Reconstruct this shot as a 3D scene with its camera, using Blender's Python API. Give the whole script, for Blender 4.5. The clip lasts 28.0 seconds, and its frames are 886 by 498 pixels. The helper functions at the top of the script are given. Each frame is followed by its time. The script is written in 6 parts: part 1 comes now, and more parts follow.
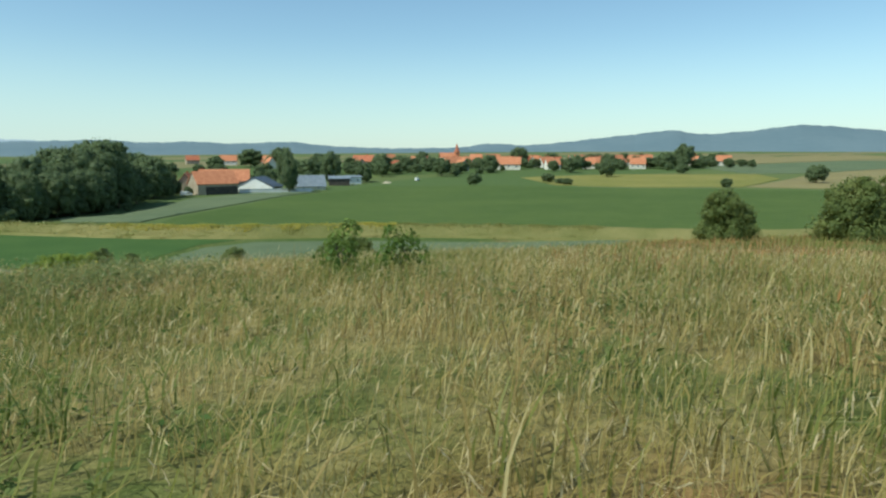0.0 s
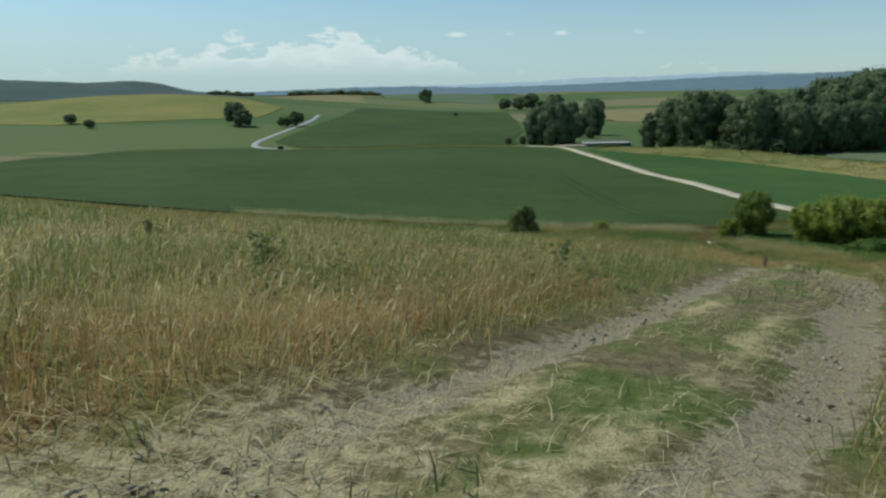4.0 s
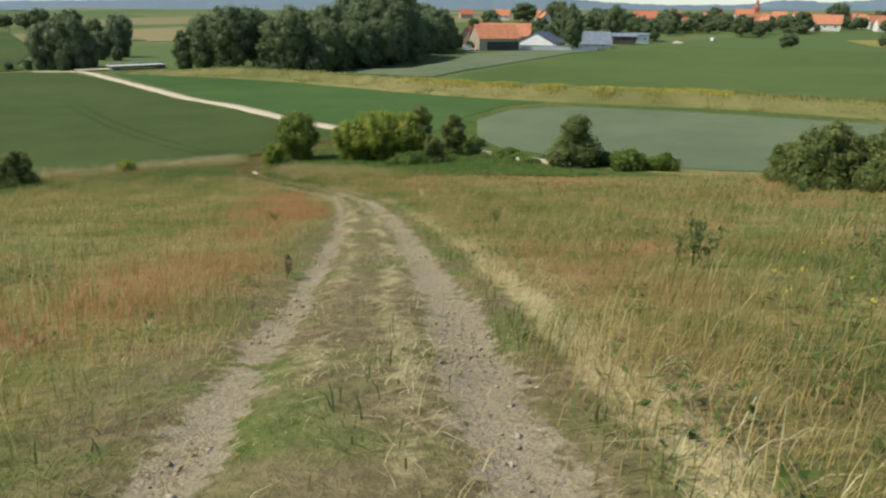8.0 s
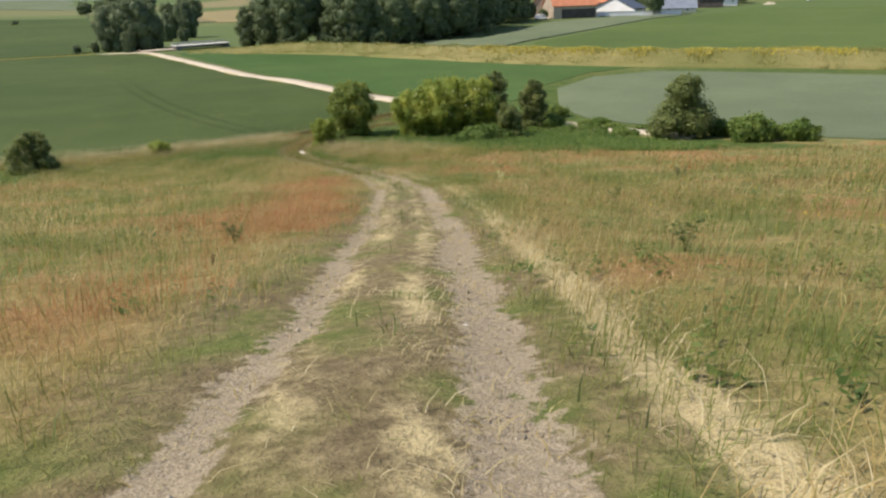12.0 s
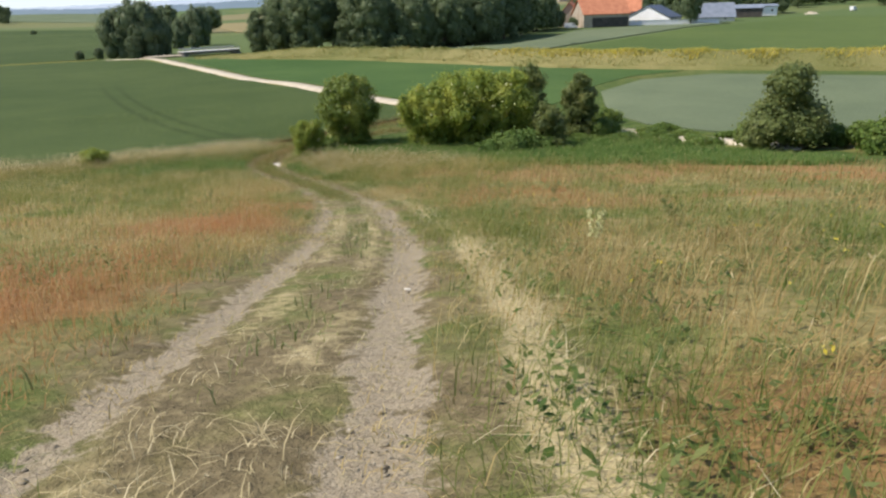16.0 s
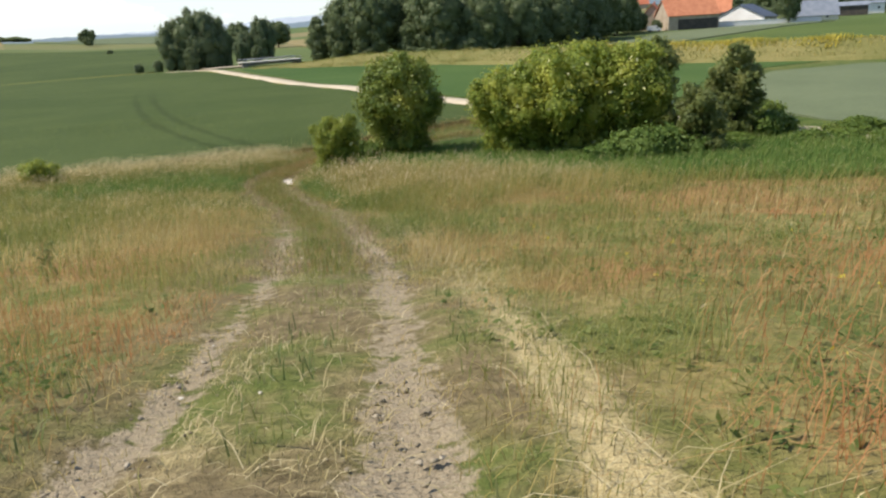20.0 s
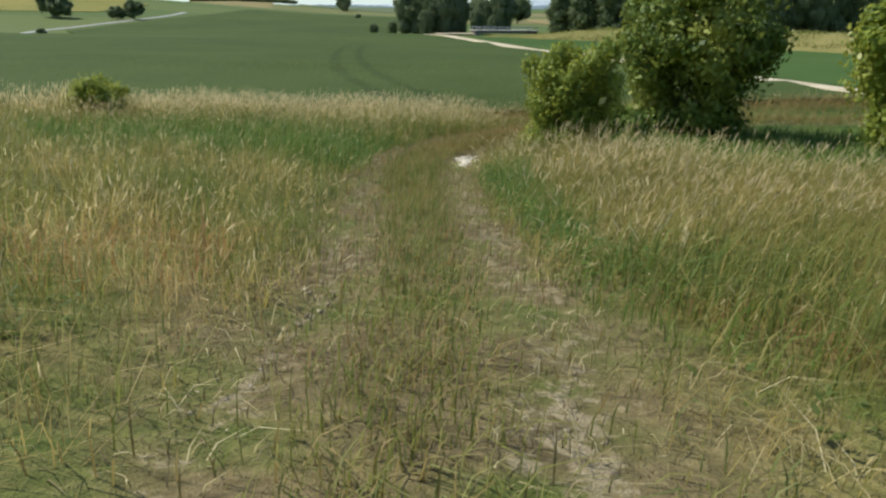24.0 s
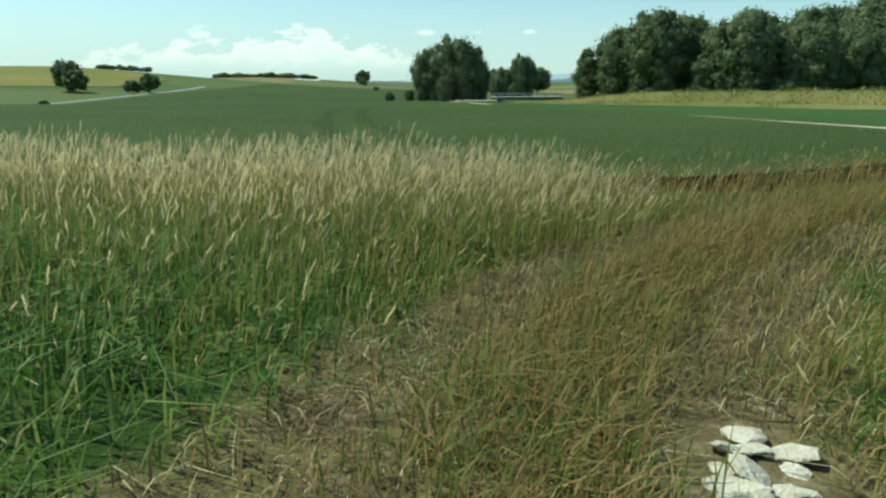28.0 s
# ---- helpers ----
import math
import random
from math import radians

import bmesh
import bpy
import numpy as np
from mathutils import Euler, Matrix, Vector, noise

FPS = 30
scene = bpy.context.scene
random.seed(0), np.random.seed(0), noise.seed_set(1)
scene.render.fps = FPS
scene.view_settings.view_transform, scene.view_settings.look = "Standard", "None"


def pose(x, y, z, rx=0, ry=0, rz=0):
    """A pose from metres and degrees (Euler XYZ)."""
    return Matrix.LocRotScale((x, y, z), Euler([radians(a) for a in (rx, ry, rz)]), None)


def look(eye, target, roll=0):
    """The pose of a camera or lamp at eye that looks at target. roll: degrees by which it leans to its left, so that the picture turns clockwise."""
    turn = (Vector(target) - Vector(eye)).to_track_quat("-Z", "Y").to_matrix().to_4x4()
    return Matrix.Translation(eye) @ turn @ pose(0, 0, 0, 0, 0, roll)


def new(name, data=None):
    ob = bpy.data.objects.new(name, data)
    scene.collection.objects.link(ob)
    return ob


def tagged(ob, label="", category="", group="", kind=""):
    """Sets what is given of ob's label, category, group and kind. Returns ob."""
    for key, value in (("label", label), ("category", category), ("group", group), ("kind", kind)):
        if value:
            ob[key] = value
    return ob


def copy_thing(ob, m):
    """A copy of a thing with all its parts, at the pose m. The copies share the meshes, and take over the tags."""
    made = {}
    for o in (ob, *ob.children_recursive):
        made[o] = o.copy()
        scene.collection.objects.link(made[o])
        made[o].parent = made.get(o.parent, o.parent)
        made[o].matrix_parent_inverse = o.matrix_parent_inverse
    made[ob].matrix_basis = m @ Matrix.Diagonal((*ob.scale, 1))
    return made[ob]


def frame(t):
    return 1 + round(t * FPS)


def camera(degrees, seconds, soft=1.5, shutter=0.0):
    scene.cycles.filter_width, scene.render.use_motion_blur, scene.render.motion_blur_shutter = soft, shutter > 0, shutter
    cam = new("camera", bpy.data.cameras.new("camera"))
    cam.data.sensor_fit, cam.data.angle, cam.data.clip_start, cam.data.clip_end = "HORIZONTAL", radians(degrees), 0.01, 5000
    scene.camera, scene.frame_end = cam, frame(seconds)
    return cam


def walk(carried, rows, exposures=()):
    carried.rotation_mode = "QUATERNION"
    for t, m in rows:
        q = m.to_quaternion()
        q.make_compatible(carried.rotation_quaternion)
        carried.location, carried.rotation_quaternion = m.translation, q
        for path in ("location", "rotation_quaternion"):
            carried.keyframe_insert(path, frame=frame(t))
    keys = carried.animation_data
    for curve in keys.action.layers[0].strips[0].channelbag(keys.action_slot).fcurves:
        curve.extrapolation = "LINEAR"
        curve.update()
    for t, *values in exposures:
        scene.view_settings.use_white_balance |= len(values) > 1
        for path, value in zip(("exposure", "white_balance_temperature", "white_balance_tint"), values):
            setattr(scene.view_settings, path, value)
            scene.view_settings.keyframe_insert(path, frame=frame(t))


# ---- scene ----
cam = camera(65, 28.0, soft=2.4)

PATH = [
    (0, (-0.21, -14.08, 0.85, 82.42, 0.01, -50.71)),
    (0.5, (0.29, -12.80, 0.81, 80.74, 0.30, -35.82)),
    (1, (0.50, -11.42, 0.77, 80.84, 1.35, -20.00)),
    (1.5, (0.40, -9.90, 0.72, 81.36, 2.33, -5.44)),
    (2, (0.08, -8.35, 0.66, 80.77, 1.48, 4.61)),
    (2.5, (-0.32, -6.79, 0.59, 79.93, 1.24, 11.68)),
    (4.5, (0.00, 0.00, 0.01, 76.93, 0.09, -0.15)),
    (5, (0.70, 1.26, -0.04, 76.99, 0.18, -8.08)),
    (5.5, (1.18, 2.78, -0.18, 76.00, 0.34, -15.68)),
    (6, (1.58, 4.14, -0.36, 74.40, 0.04, -21.48)),
    (6.5, (2.16, 5.21, -0.57, 73.17, -1.06, -24.97)),
    (7, (2.73, 6.25, -0.71, 72.50, -2.18, -27.30)),
    (7.5, (3.29, 7.25, -0.88, 72.52, -0.47, -29.28)),
    (8, (3.88, 8.33, -0.99, 71.17, -0.66, -29.80)),
    (8.5, (4.43, 9.35, -1.19, 71.15, 1.33, -29.36)),
    (9, (5.06, 10.45, -1.47, 70.52, 1.79, -28.74)),
    (9.5, (5.73, 11.69, -1.81, 70.04, 1.65, -28.13)),
    (10, (6.44, 12.91, -2.15, 69.11, 3.21, -27.50)),
    (10.5, (6.96, 14.02, -2.40, 70.46, 2.86, -26.66)),
    (11, (7.48, 15.09, -2.72, 71.32, 2.78, -25.69)),
    (11.5, (8.08, 16.49, -3.05, 69.77, 2.64, -25.09)),
    (12, (8.70, 18.05, -3.51, 69.39, 1.58, -24.41)),
    (12.5, (9.51, 19.51, -3.95, 70.19, 2.54, -24.88)),
    (14.5, (12.88, 26.53, -5.77, 70.20, 1.65, -24.01)),
    (15, (13.67, 28.24, -6.18, 70.39, 2.11, -23.63)),
    (15.5, (14.34, 29.90, -6.55, 70.94, 1.65, -22.96)),
    (16, (15.00, 31.56, -6.95, 70.62, 1.62, -22.43)),
    (16.5, (15.72, 33.39, -7.35, 70.80, 2.19, -21.07)),
    (17, (16.32, 35.25, -7.77, 70.05, 1.38, -19.53)),
    (17.5, (16.89, 37.09, -8.19, 70.71, 0.75, -18.23)),
    (18, (17.48, 38.87, -8.65, 70.21, 1.41, -17.73)),
    (18.5, (18.01, 40.74, -9.02, 70.74, -0.10, -17.93)),
    (19, (18.73, 42.62, -9.44, 71.78, 0.90, -18.10)),
    (19.5, (19.34, 44.63, -9.92, 71.96, 0.62, -17.69)),
    (20, (19.97, 46.76, -10.37, 72.02, 3.22, -16.96)),
    (20.5, (20.56, 48.90, -10.79, 70.70, 3.86, -15.47)),
    (22.5, (22.37, 56.47, -12.38, 71.06, 8.45, -7.67)),
    (23, (22.09, 58.88, -12.89, 72.66, 3.73, -4.02)),
    (23.5, (22.04, 60.74, -13.27, 72.01, 2.75, -0.78)),
    (24, (21.88, 62.69, -13.61, 71.36, -0.66, 1.83)),
    (24.5, (21.87, 64.53, -13.90, 73.63, 4.24, 2.93)),
    (25, (21.67, 66.32, -14.13, 73.72, 4.28, 4.51)),
    (25.5, (21.60, 68.03, -14.41, 73.75, 5.53, 4.60)),
    (26, (21.42, 69.74, -14.65, 74.25, 4.45, 5.67)),
    (26.5, (21.22, 71.35, -14.82, 75.39, 3.73, 6.58)),
    (27, (21.06, 73.00, -15.02, 75.86, 2.95, 6.31)),
    (27.5, (20.98, 74.62, -15.22, 75.92, 2.05, 5.00)),
    (28, (20.94, 76.20, -15.41, 77.07, -0.03, 3.21)),
]
walk(cam, [(t, pose(*p)) for t, p in PATH], ((0.0, -0.05, 6230, -8), (0.4, 0.0, 6900, 4), (0.9, 0.2, 8280, 18), (1.4, 0.12, 8000, 14), (1.8, -0.33, 6120, -5), (5.0, -0.55, 5900, -3), (6.0, -0.38, 7300, 5), (7.0, -0.33, 7600, 6), (8.0, 0.05, 6750, 6), (12.0, 0.33, 6850, 16), (17.0, 0.32, 6550, 14), (20.0, 0.35, 6900, 13), (23.0, 0.17, 6900, 8), (26.0, 0.0, 6000, -7), (28.0, -0.05, 6330, -15)))

# ---- light ----
SUN_AZ, SUN_EL = radians(70), radians(52)      # the sun's bearing to the left of ahead, and its height
sun_way = Vector((-math.sin(SUN_AZ) * math.cos(SUN_EL), math.cos(SUN_AZ) * math.cos(SUN_EL), math.sin(SUN_EL)))
sun = new("sun", bpy.data.lights.new("sun", "SUN"))
sun.data.energy, sun.data.angle, sun.data.color = 4.9, radians(0.55), (1.0, 0.94, 0.84)
sun.matrix_world = look(sun_way * 50, (0, 0, 0))
tagged(sun, "the sun, high and to one side", "sun", kind="structure")

world = bpy.data.worlds.new("sky")
scene.world = world
world.use_nodes = True


class Net:
    """A small helper that adds and joins shader nodes."""

    def __init__(self, tree):
        self.tree = tree
        tree.nodes.clear()

    def add(self, kind, *links, **settings):
        node = self.tree.nodes.new(kind)
        for key, value in settings.items():
            setattr(node, key, value)
        for n, value in enumerate(links):
            self.put(node.inputs[n], value)
        return node

    def put(self, socket, value):
        if value is None:
            return
        if hasattr(value, "is_output"):
            self.tree.links.new(value, socket)
        else:
            socket.default_value = value

    def math(self, op, a, b=None, c=None, clamp=False):
        node = self.add("ShaderNodeMath", a, b, c, operation=op)
        node.use_clamp = clamp
        return node.outputs[0]

    def mix(self, f, a, b, mode="MIX"):
        node = self.tree.nodes.new("ShaderNodeMix")
        node.data_type, node.blend_type = "RGBA", mode
        self.put(node.inputs[0], f)
        self.put(node.inputs[6], a)
        self.put(node.inputs[7], b)
        return node.outputs[2]

    def noise(self, vector, scale, detail=3.0, rough=0.55, distort=0.0):
        node = self.tree.nodes.new("ShaderNodeTexNoise")
        self.put(node.inputs["Vector"], vector)
        node.inputs["Scale"].default_value = scale
        node.inputs["Detail"].default_value = detail
        node.inputs["Roughness"].default_value = rough
        node.inputs["Distortion"].default_value = distort
        return node.outputs["Fac"]

    def ramp(self, value, lo, hi):
        node = self.tree.nodes.new("ShaderNodeMapRange")
        node.interpolation_type = "SMOOTHSTEP"
        self.put(node.inputs[0], value)
        node.inputs[1].default_value, node.inputs[2].default_value = lo, hi
        return node.outputs[0]

    def scaled(self, vector, s):
        return self.add("ShaderNodeVectorMath", vector, s, operation="MULTIPLY").outputs[0]


def c3(*rgb):
    return (*rgb, 1.0)


def make_sky():
    n = Net(world.node_tree)
    sky = n.add("ShaderNodeTexSky", sky_type="NISHITA", sun_disc=False, sun_elevation=SUN_EL, sun_rotation=-SUN_AZ,
                altitude=200, air_density=1.0, dust_density=0.35, ozone_density=2.0)
    way = n.add("ShaderNodeTexCoord").outputs["Generated"]
    xyz = n.add("ShaderNodeSeparateXYZ", way).outputs
    up = xyz[2]
    # cumulus heaped up to the left of ahead over a hazy white bank, and a few loose puffs beside it
    left = n.math("ARCTAN2", n.math("MULTIPLY", xyz[0], -1.0), xyz[1])
    flat = n.scaled(way, (1.0, 1.0, 2.2))
    puff = n.noise(flat, 26.0, 8.0, 0.6, 0.2)
    broad = n.noise(flat, 7.0, 4.0, 0.5)

    def heap(bearing, width, height):
        off = n.math("DIVIDE", n.math("SUBTRACT", left, radians(bearing)), radians(width))
        return n.math("MULTIPLY", n.math("EXPONENT", n.math("MULTIPLY", n.math("MULTIPLY", off, off), -1.0)), height)

    bank = n.math("ADD", heap(22, 16, 0.048), heap(-5, 12, 0.014))
    top = n.math("ADD", bank, n.math("ADD", heap(13.0, 4.2, 0.042), n.math("ADD", heap(21.0, 3.2, 0.022), heap(6.5, 3.0, 0.016))))
    rough = n.math("ADD", n.math("MULTIPLY", n.math("SUBTRACT", puff, 0.5), 0.13), n.math("MULTIPLY", n.math("SUBTRACT", broad, 0.5), 0.09))
    under = n.math("ADD", n.math("SUBTRACT", top, up), rough)
    cloud = n.math("MULTIPLY", n.ramp(under, 0.0, 0.016), n.ramp(up, 0.016, 0.05))
    loose = n.math("ADD", heap(4.5, 1.5, 1.0), n.math("ADD", heap(-3.6, 1.1, 1.0), n.math("ADD", heap(0.6, 0.9, 0.6), heap(-9.5, 1.0, 0.6))))
    level = n.math("DIVIDE", n.math("SUBTRACT", up, 0.076), 0.006)
    loose = n.math("MULTIPLY", loose, n.math("EXPONENT", n.math("MULTIPLY", n.math("MULTIPLY", level, level), -1.0)))
    loose = n.ramp(n.math("ADD", loose, n.math("MULTIPLY", n.math("SUBTRACT", puff, 0.5), 1.6)), 0.5, 1.0)
    cloud = n.math("MAXIMUM", cloud, n.math("MULTIPLY", loose, 0.85))
    side = n.ramp(n.math("ADD", n.math("MULTIPLY", xyz[0], -0.55), n.math("MULTIPLY", xyz[1], 0.75)), 0.25, 0.9)
    haze = n.math("SUBTRACT", 1.0, n.ramp(up, 0.0, 0.17))
    veil = n.math("MULTIPLY", haze, n.math("ADD", n.math("MULTIPLY", side, 0.28), 0.52))
    base = n.mix(veil, sky.outputs[0], c3(4.35, 5.35, 5.9))
    shade = n.ramp(n.math("ADD", n.math("SUBTRACT", top, up), n.math("MULTIPLY", rough, 1.5)), 0.0, 0.06)
    white = n.mix(n.math("MULTIPLY", shade, 0.6), c3(7.9, 7.9, 7.7), c3(5.9, 6.4, 6.8))
    lit = n.mix(n.math("MULTIPLY", cloud, 0.88), base, white)
    back = n.add("ShaderNodeBackground", lit, SKY)
    n.add("ShaderNodeOutputWorld", back.outputs[0])


SKY = 0.145
make_sky()

# ---- the lie of the land ----


def soft(v):
    return np.log1p(np.exp(-np.abs(v))) + np.maximum(v, 0)


def sstep(a, b, v):
    t = np.clip((v - a) / (b - a), 0, 1)
    return t * t * (3 - 2 * t)


TRACK = [(-15, -13), (-9, -8.6), (-5, -4.8), (-1.2, 0), (2, 5), (4.7, 10.5), (7.2, 16), (9.9, 22), (13, 29.5), (15.1, 35),
         (17.3, 41), (18.9, 46.6), (20.6, 54), (21.4, 61), (21.6, 67.5), (21.0, 74.5), (20.95, 77.4), (21.4, 79.6), (22.5, 81.9), (24.3, 84.2), (27.2, 86.6), (32, 88.4), (40, 90)]


def smooth_line(points, steps=8):
    """A Catmull-Rom line through plan points."""
    pts = [np.array(p, float) for p in points]
    pts = [2 * pts[0] - pts[1], *pts, 2 * pts[-1] - pts[-2]]
    out = []
    for a, b, c, d in zip(pts, pts[1:], pts[2:], pts[3:]):
        for k in range(steps):
            t = k / steps
            out.append(0.5 * (2 * b + (c - a) * t + (2 * a - 5 * b + 4 * c - d) * t * t + (3 * b - a - 3 * c + d) * t ** 3))
    out.append(pts[-2])
    return np.array(out)


LINE = smooth_line(TRACK, 6)


def beside(x, y, line=LINE):
    """Signed distance from a line (right of it positive) and the distance along it."""
    x, y = np.ravel(np.asarray(x, float)), np.ravel(np.asarray(y, float))
    best, off, along = np.full(x.shape, 1e9), np.zeros(x.shape), np.zeros(x.shape)
    run = 0.0
    for a, b in zip(line, line[1:]):
        d = b - a
        length = np.hypot(*d)
        s = np.clip(((x - a[0]) * d[0] + (y - a[1]) * d[1]) / length ** 2, 0, 1)
        ex, ey = x - a[0] - s * d[0], y - a[1] - s * d[1]
        far = np.hypot(ex, ey)
        hit = far < best
        best = np.where(hit, far, best)
        off = np.where(hit, np.sign(ex * d[1] - ey * d[0]) * far, off)
        along = np.where(hit, run + s * length, along)
        run += length
    return off, along


BANK = smooth_line([(30, 226), (39, 216), (50, 204), (61, 188.5), (69, 171.5), (76, 155.5), (83, 138.5), (97, 120), (119, 97), (133, 74), (146, 50), (160, 20), (178, -20), (200, -70)], 3)


def ground(x, y, dike=True):
    """The height of the bare ground: a hillside that runs down to a valley floor, which rises again far off."""
    x, y = np.atleast_1d(np.asarray(x, float)), np.atleast_1d(np.asarray(y, float))
    hill = -0.56 - 0.0739 * x - 0.21 * y
    top = -0.75 - 0.012 * y - 0.075 * 2.0 * soft((x - 5) / 2.0) * (1 - sstep(-4, 24, y))
    hill = top - 1.1 * soft((top - hill) / 1.1)
    hill = hill + 0.27 * np.exp(-(((x - 5) / 14) ** 2 + ((y - 11) / 7) ** 2))
    floor = -17.3 - 0.9 * sstep(100, 225, y) + 11 * sstep(350, 1000, 0.75 * x + 0.66 * y) * sstep(-50, 200, x)
    floor = floor + 16.5 * np.exp(-(((x + 285) / 150) ** 2 + ((y - 545) / 170) ** 2)) + 3 * sstep(300, 900, y)
    floor = floor + 11 * np.exp(-(((x + 225) / 150) ** 2 + ((y - 850) / 130) ** 2)) + 12 * np.exp(-(((x + 150) / 230) ** 2 + ((y - 1270) / 240) ** 2))
    floor = floor - 1.8 * np.exp(-(((x + 95) / 70) ** 2 + ((y - 262) / 70) ** 2))
    floor = floor + 22 * sstep(900, 2600, np.hypot(x, y)) * sstep(-0.2, 0.9, (x - 0.2 * y) / (np.hypot(x, y) + 1))
    near = (x > 20) & (x < 215) & (y > -85) & (y < 245)
    if dike and np.any(near):
        off = np.full(np.shape(x), 99.0)
        off[near] = beside(x[near], y[near], BANK)[0]
        floor = floor + 1.9 * (0.15 + 0.85 * sstep(30, 54, x)) * np.exp(-np.abs(off / np.where(off < 0, 6.0, 3.4)) ** 2.5)
    out = floor + 1.6 * soft((hill - floor) / 1.6)
    return out if len(out) > 1 else float(out[0])


def wobble(x, y, scale, seed=0.0):
    """Cheap smooth variation over the plan, about -1 to 1."""
    x, y = np.asarray(x, float) / scale + seed, np.asarray(y, float) / scale - seed
    return (np.sin(1.3 * x + 0.7 * y) + np.sin(-0.8 * x + 1.9 * y + 1.3) + np.sin(2.3 * x - 1.1 * y + 2.1) + np.sin(3.1 * x + 2.7 * y + 0.4)) / 2.6


def clearing(x, y):
    """The bare, straw-strewn place where the track leaves the hilltop."""
    u, v = (x + 3.4) * 0.74 + (y + 1.6) * 0.67, -(x + 3.4) * 0.67 + (y + 1.6) * 0.74
    return np.exp(-np.abs(u / 5.2) ** 3 - np.abs((v + 0.4 * wobble(x, y, 1.3)) / 1.7) ** 3)


# ---- materials ----


def material(name, rough=0.8, metal=0.0, spec=0.3):
    mat = bpy.data.materials.new(name)
    mat.use_nodes = True
    n = Net(mat.node_tree)
    out = n.tree.nodes.new("ShaderNodeOutputMaterial")
    bsdf = n.tree.nodes.new("ShaderNodeBsdfPrincipled")
    bsdf.inputs["Roughness"].default_value = rough
    bsdf.inputs["Metallic"].default_value = metal
    bsdf.inputs["Specular IOR Level"].default_value = spec
    n.tree.links.new(bsdf.outputs[0], out.inputs[0])
    n.bsdf, n.out, n.mat = bsdf, out, mat
    n.place = n.add("ShaderNodeNewGeometry").outputs["Position"]
    return n


def bump(n, height, strength, distance):
    node = n.add("ShaderNodeBump")
    node.inputs["Strength"].default_value, node.inputs["Distance"].default_value = strength, distance
    n.put(node.inputs["Height"], height)
    n.put(n.bsdf.inputs["Normal"], node.outputs[0])


def plain(name, a, b, scale=3.0, rough=0.8, metal=0.0, relief=0.3, depth=0.01, spec=0.3):
    """Two tones mixed by coarse and fine variation, with a little relief."""
    n = material(name, rough, metal, spec)
    coarse, fine = n.noise(n.place, scale, 3), n.noise(n.place, scale * 9, 3)
    f = n.ramp(n.math("ADD", n.math("MULTIPLY", coarse, 0.65), n.math("MULTIPLY", fine, 0.35)), 0.35, 0.65)
    n.put(n.bsdf.inputs["Base Color"], n.mix(f, c3(*a), c3(*b)))
    bump(n, fine, relief, depth)
    return n.mat


def foliage(name, dark, light, yellow, see=0.35, rough=0.55):
    """Leaves: each leaf its own tone; light shines through them."""
    n = material(name, rough, spec=0.25)
    island = n.add("ShaderNodeNewGeometry").outputs["Random Per Island"]
    tree_tone = n.add("ShaderNodeObjectInfo").outputs["Random"]
    patch = n.noise(n.place, 0.55, 2)
    col = n.mix(island, c3(*dark), c3(*light))
    col = n.mix(n.math("MULTIPLY", n.ramp(patch, 0.48, 0.7), 0.7), col, c3(*yellow))
    col = n.mix(n.math("MULTIPLY", tree_tone, 0.35), col, n.mix(0.6, col, c3(*dark)))
    n.put(n.bsdf.inputs["Base Color"], col)
    thin = n.add("ShaderNodeBsdfTranslucent", n.mix(0.5, col, c3(*yellow)))
    both = n.add("ShaderNodeMixShader", see, n.bsdf.outputs[0], thin.outputs[0])
    n.tree.links.new(both.outputs[0], n.out.inputs[0])
    return n.mat


def grass_look(name, tones, see=0.3, patch=3.0):
    """Blades that go from one tone to another over the hillside and from blade to blade."""
    n = material(name, 0.6, spec=0.2)
    island = n.add("ShaderNodeNewGeometry").outputs["Random Per Island"]
    big = n.ramp(n.noise(n.place, 1.0 / patch, 3, 0.6), 0.38, 0.62)
    a, b, c = tones
    col = n.mix(big, c3(*a), c3(*b))
    col = n.mix(n.ramp(island, 0.55, 1.0), col, c3(*c))
    n.put(n.bsdf.inputs["Base Color"], col)
    thin = n.add("ShaderNodeBsdfTranslucent", col)
    both = n.add("ShaderNodeMixShader", see, n.bsdf.outputs[0], thin.outputs[0])
    n.tree.links.new(both.outputs[0], n.out.inputs[0])
    return n.mat


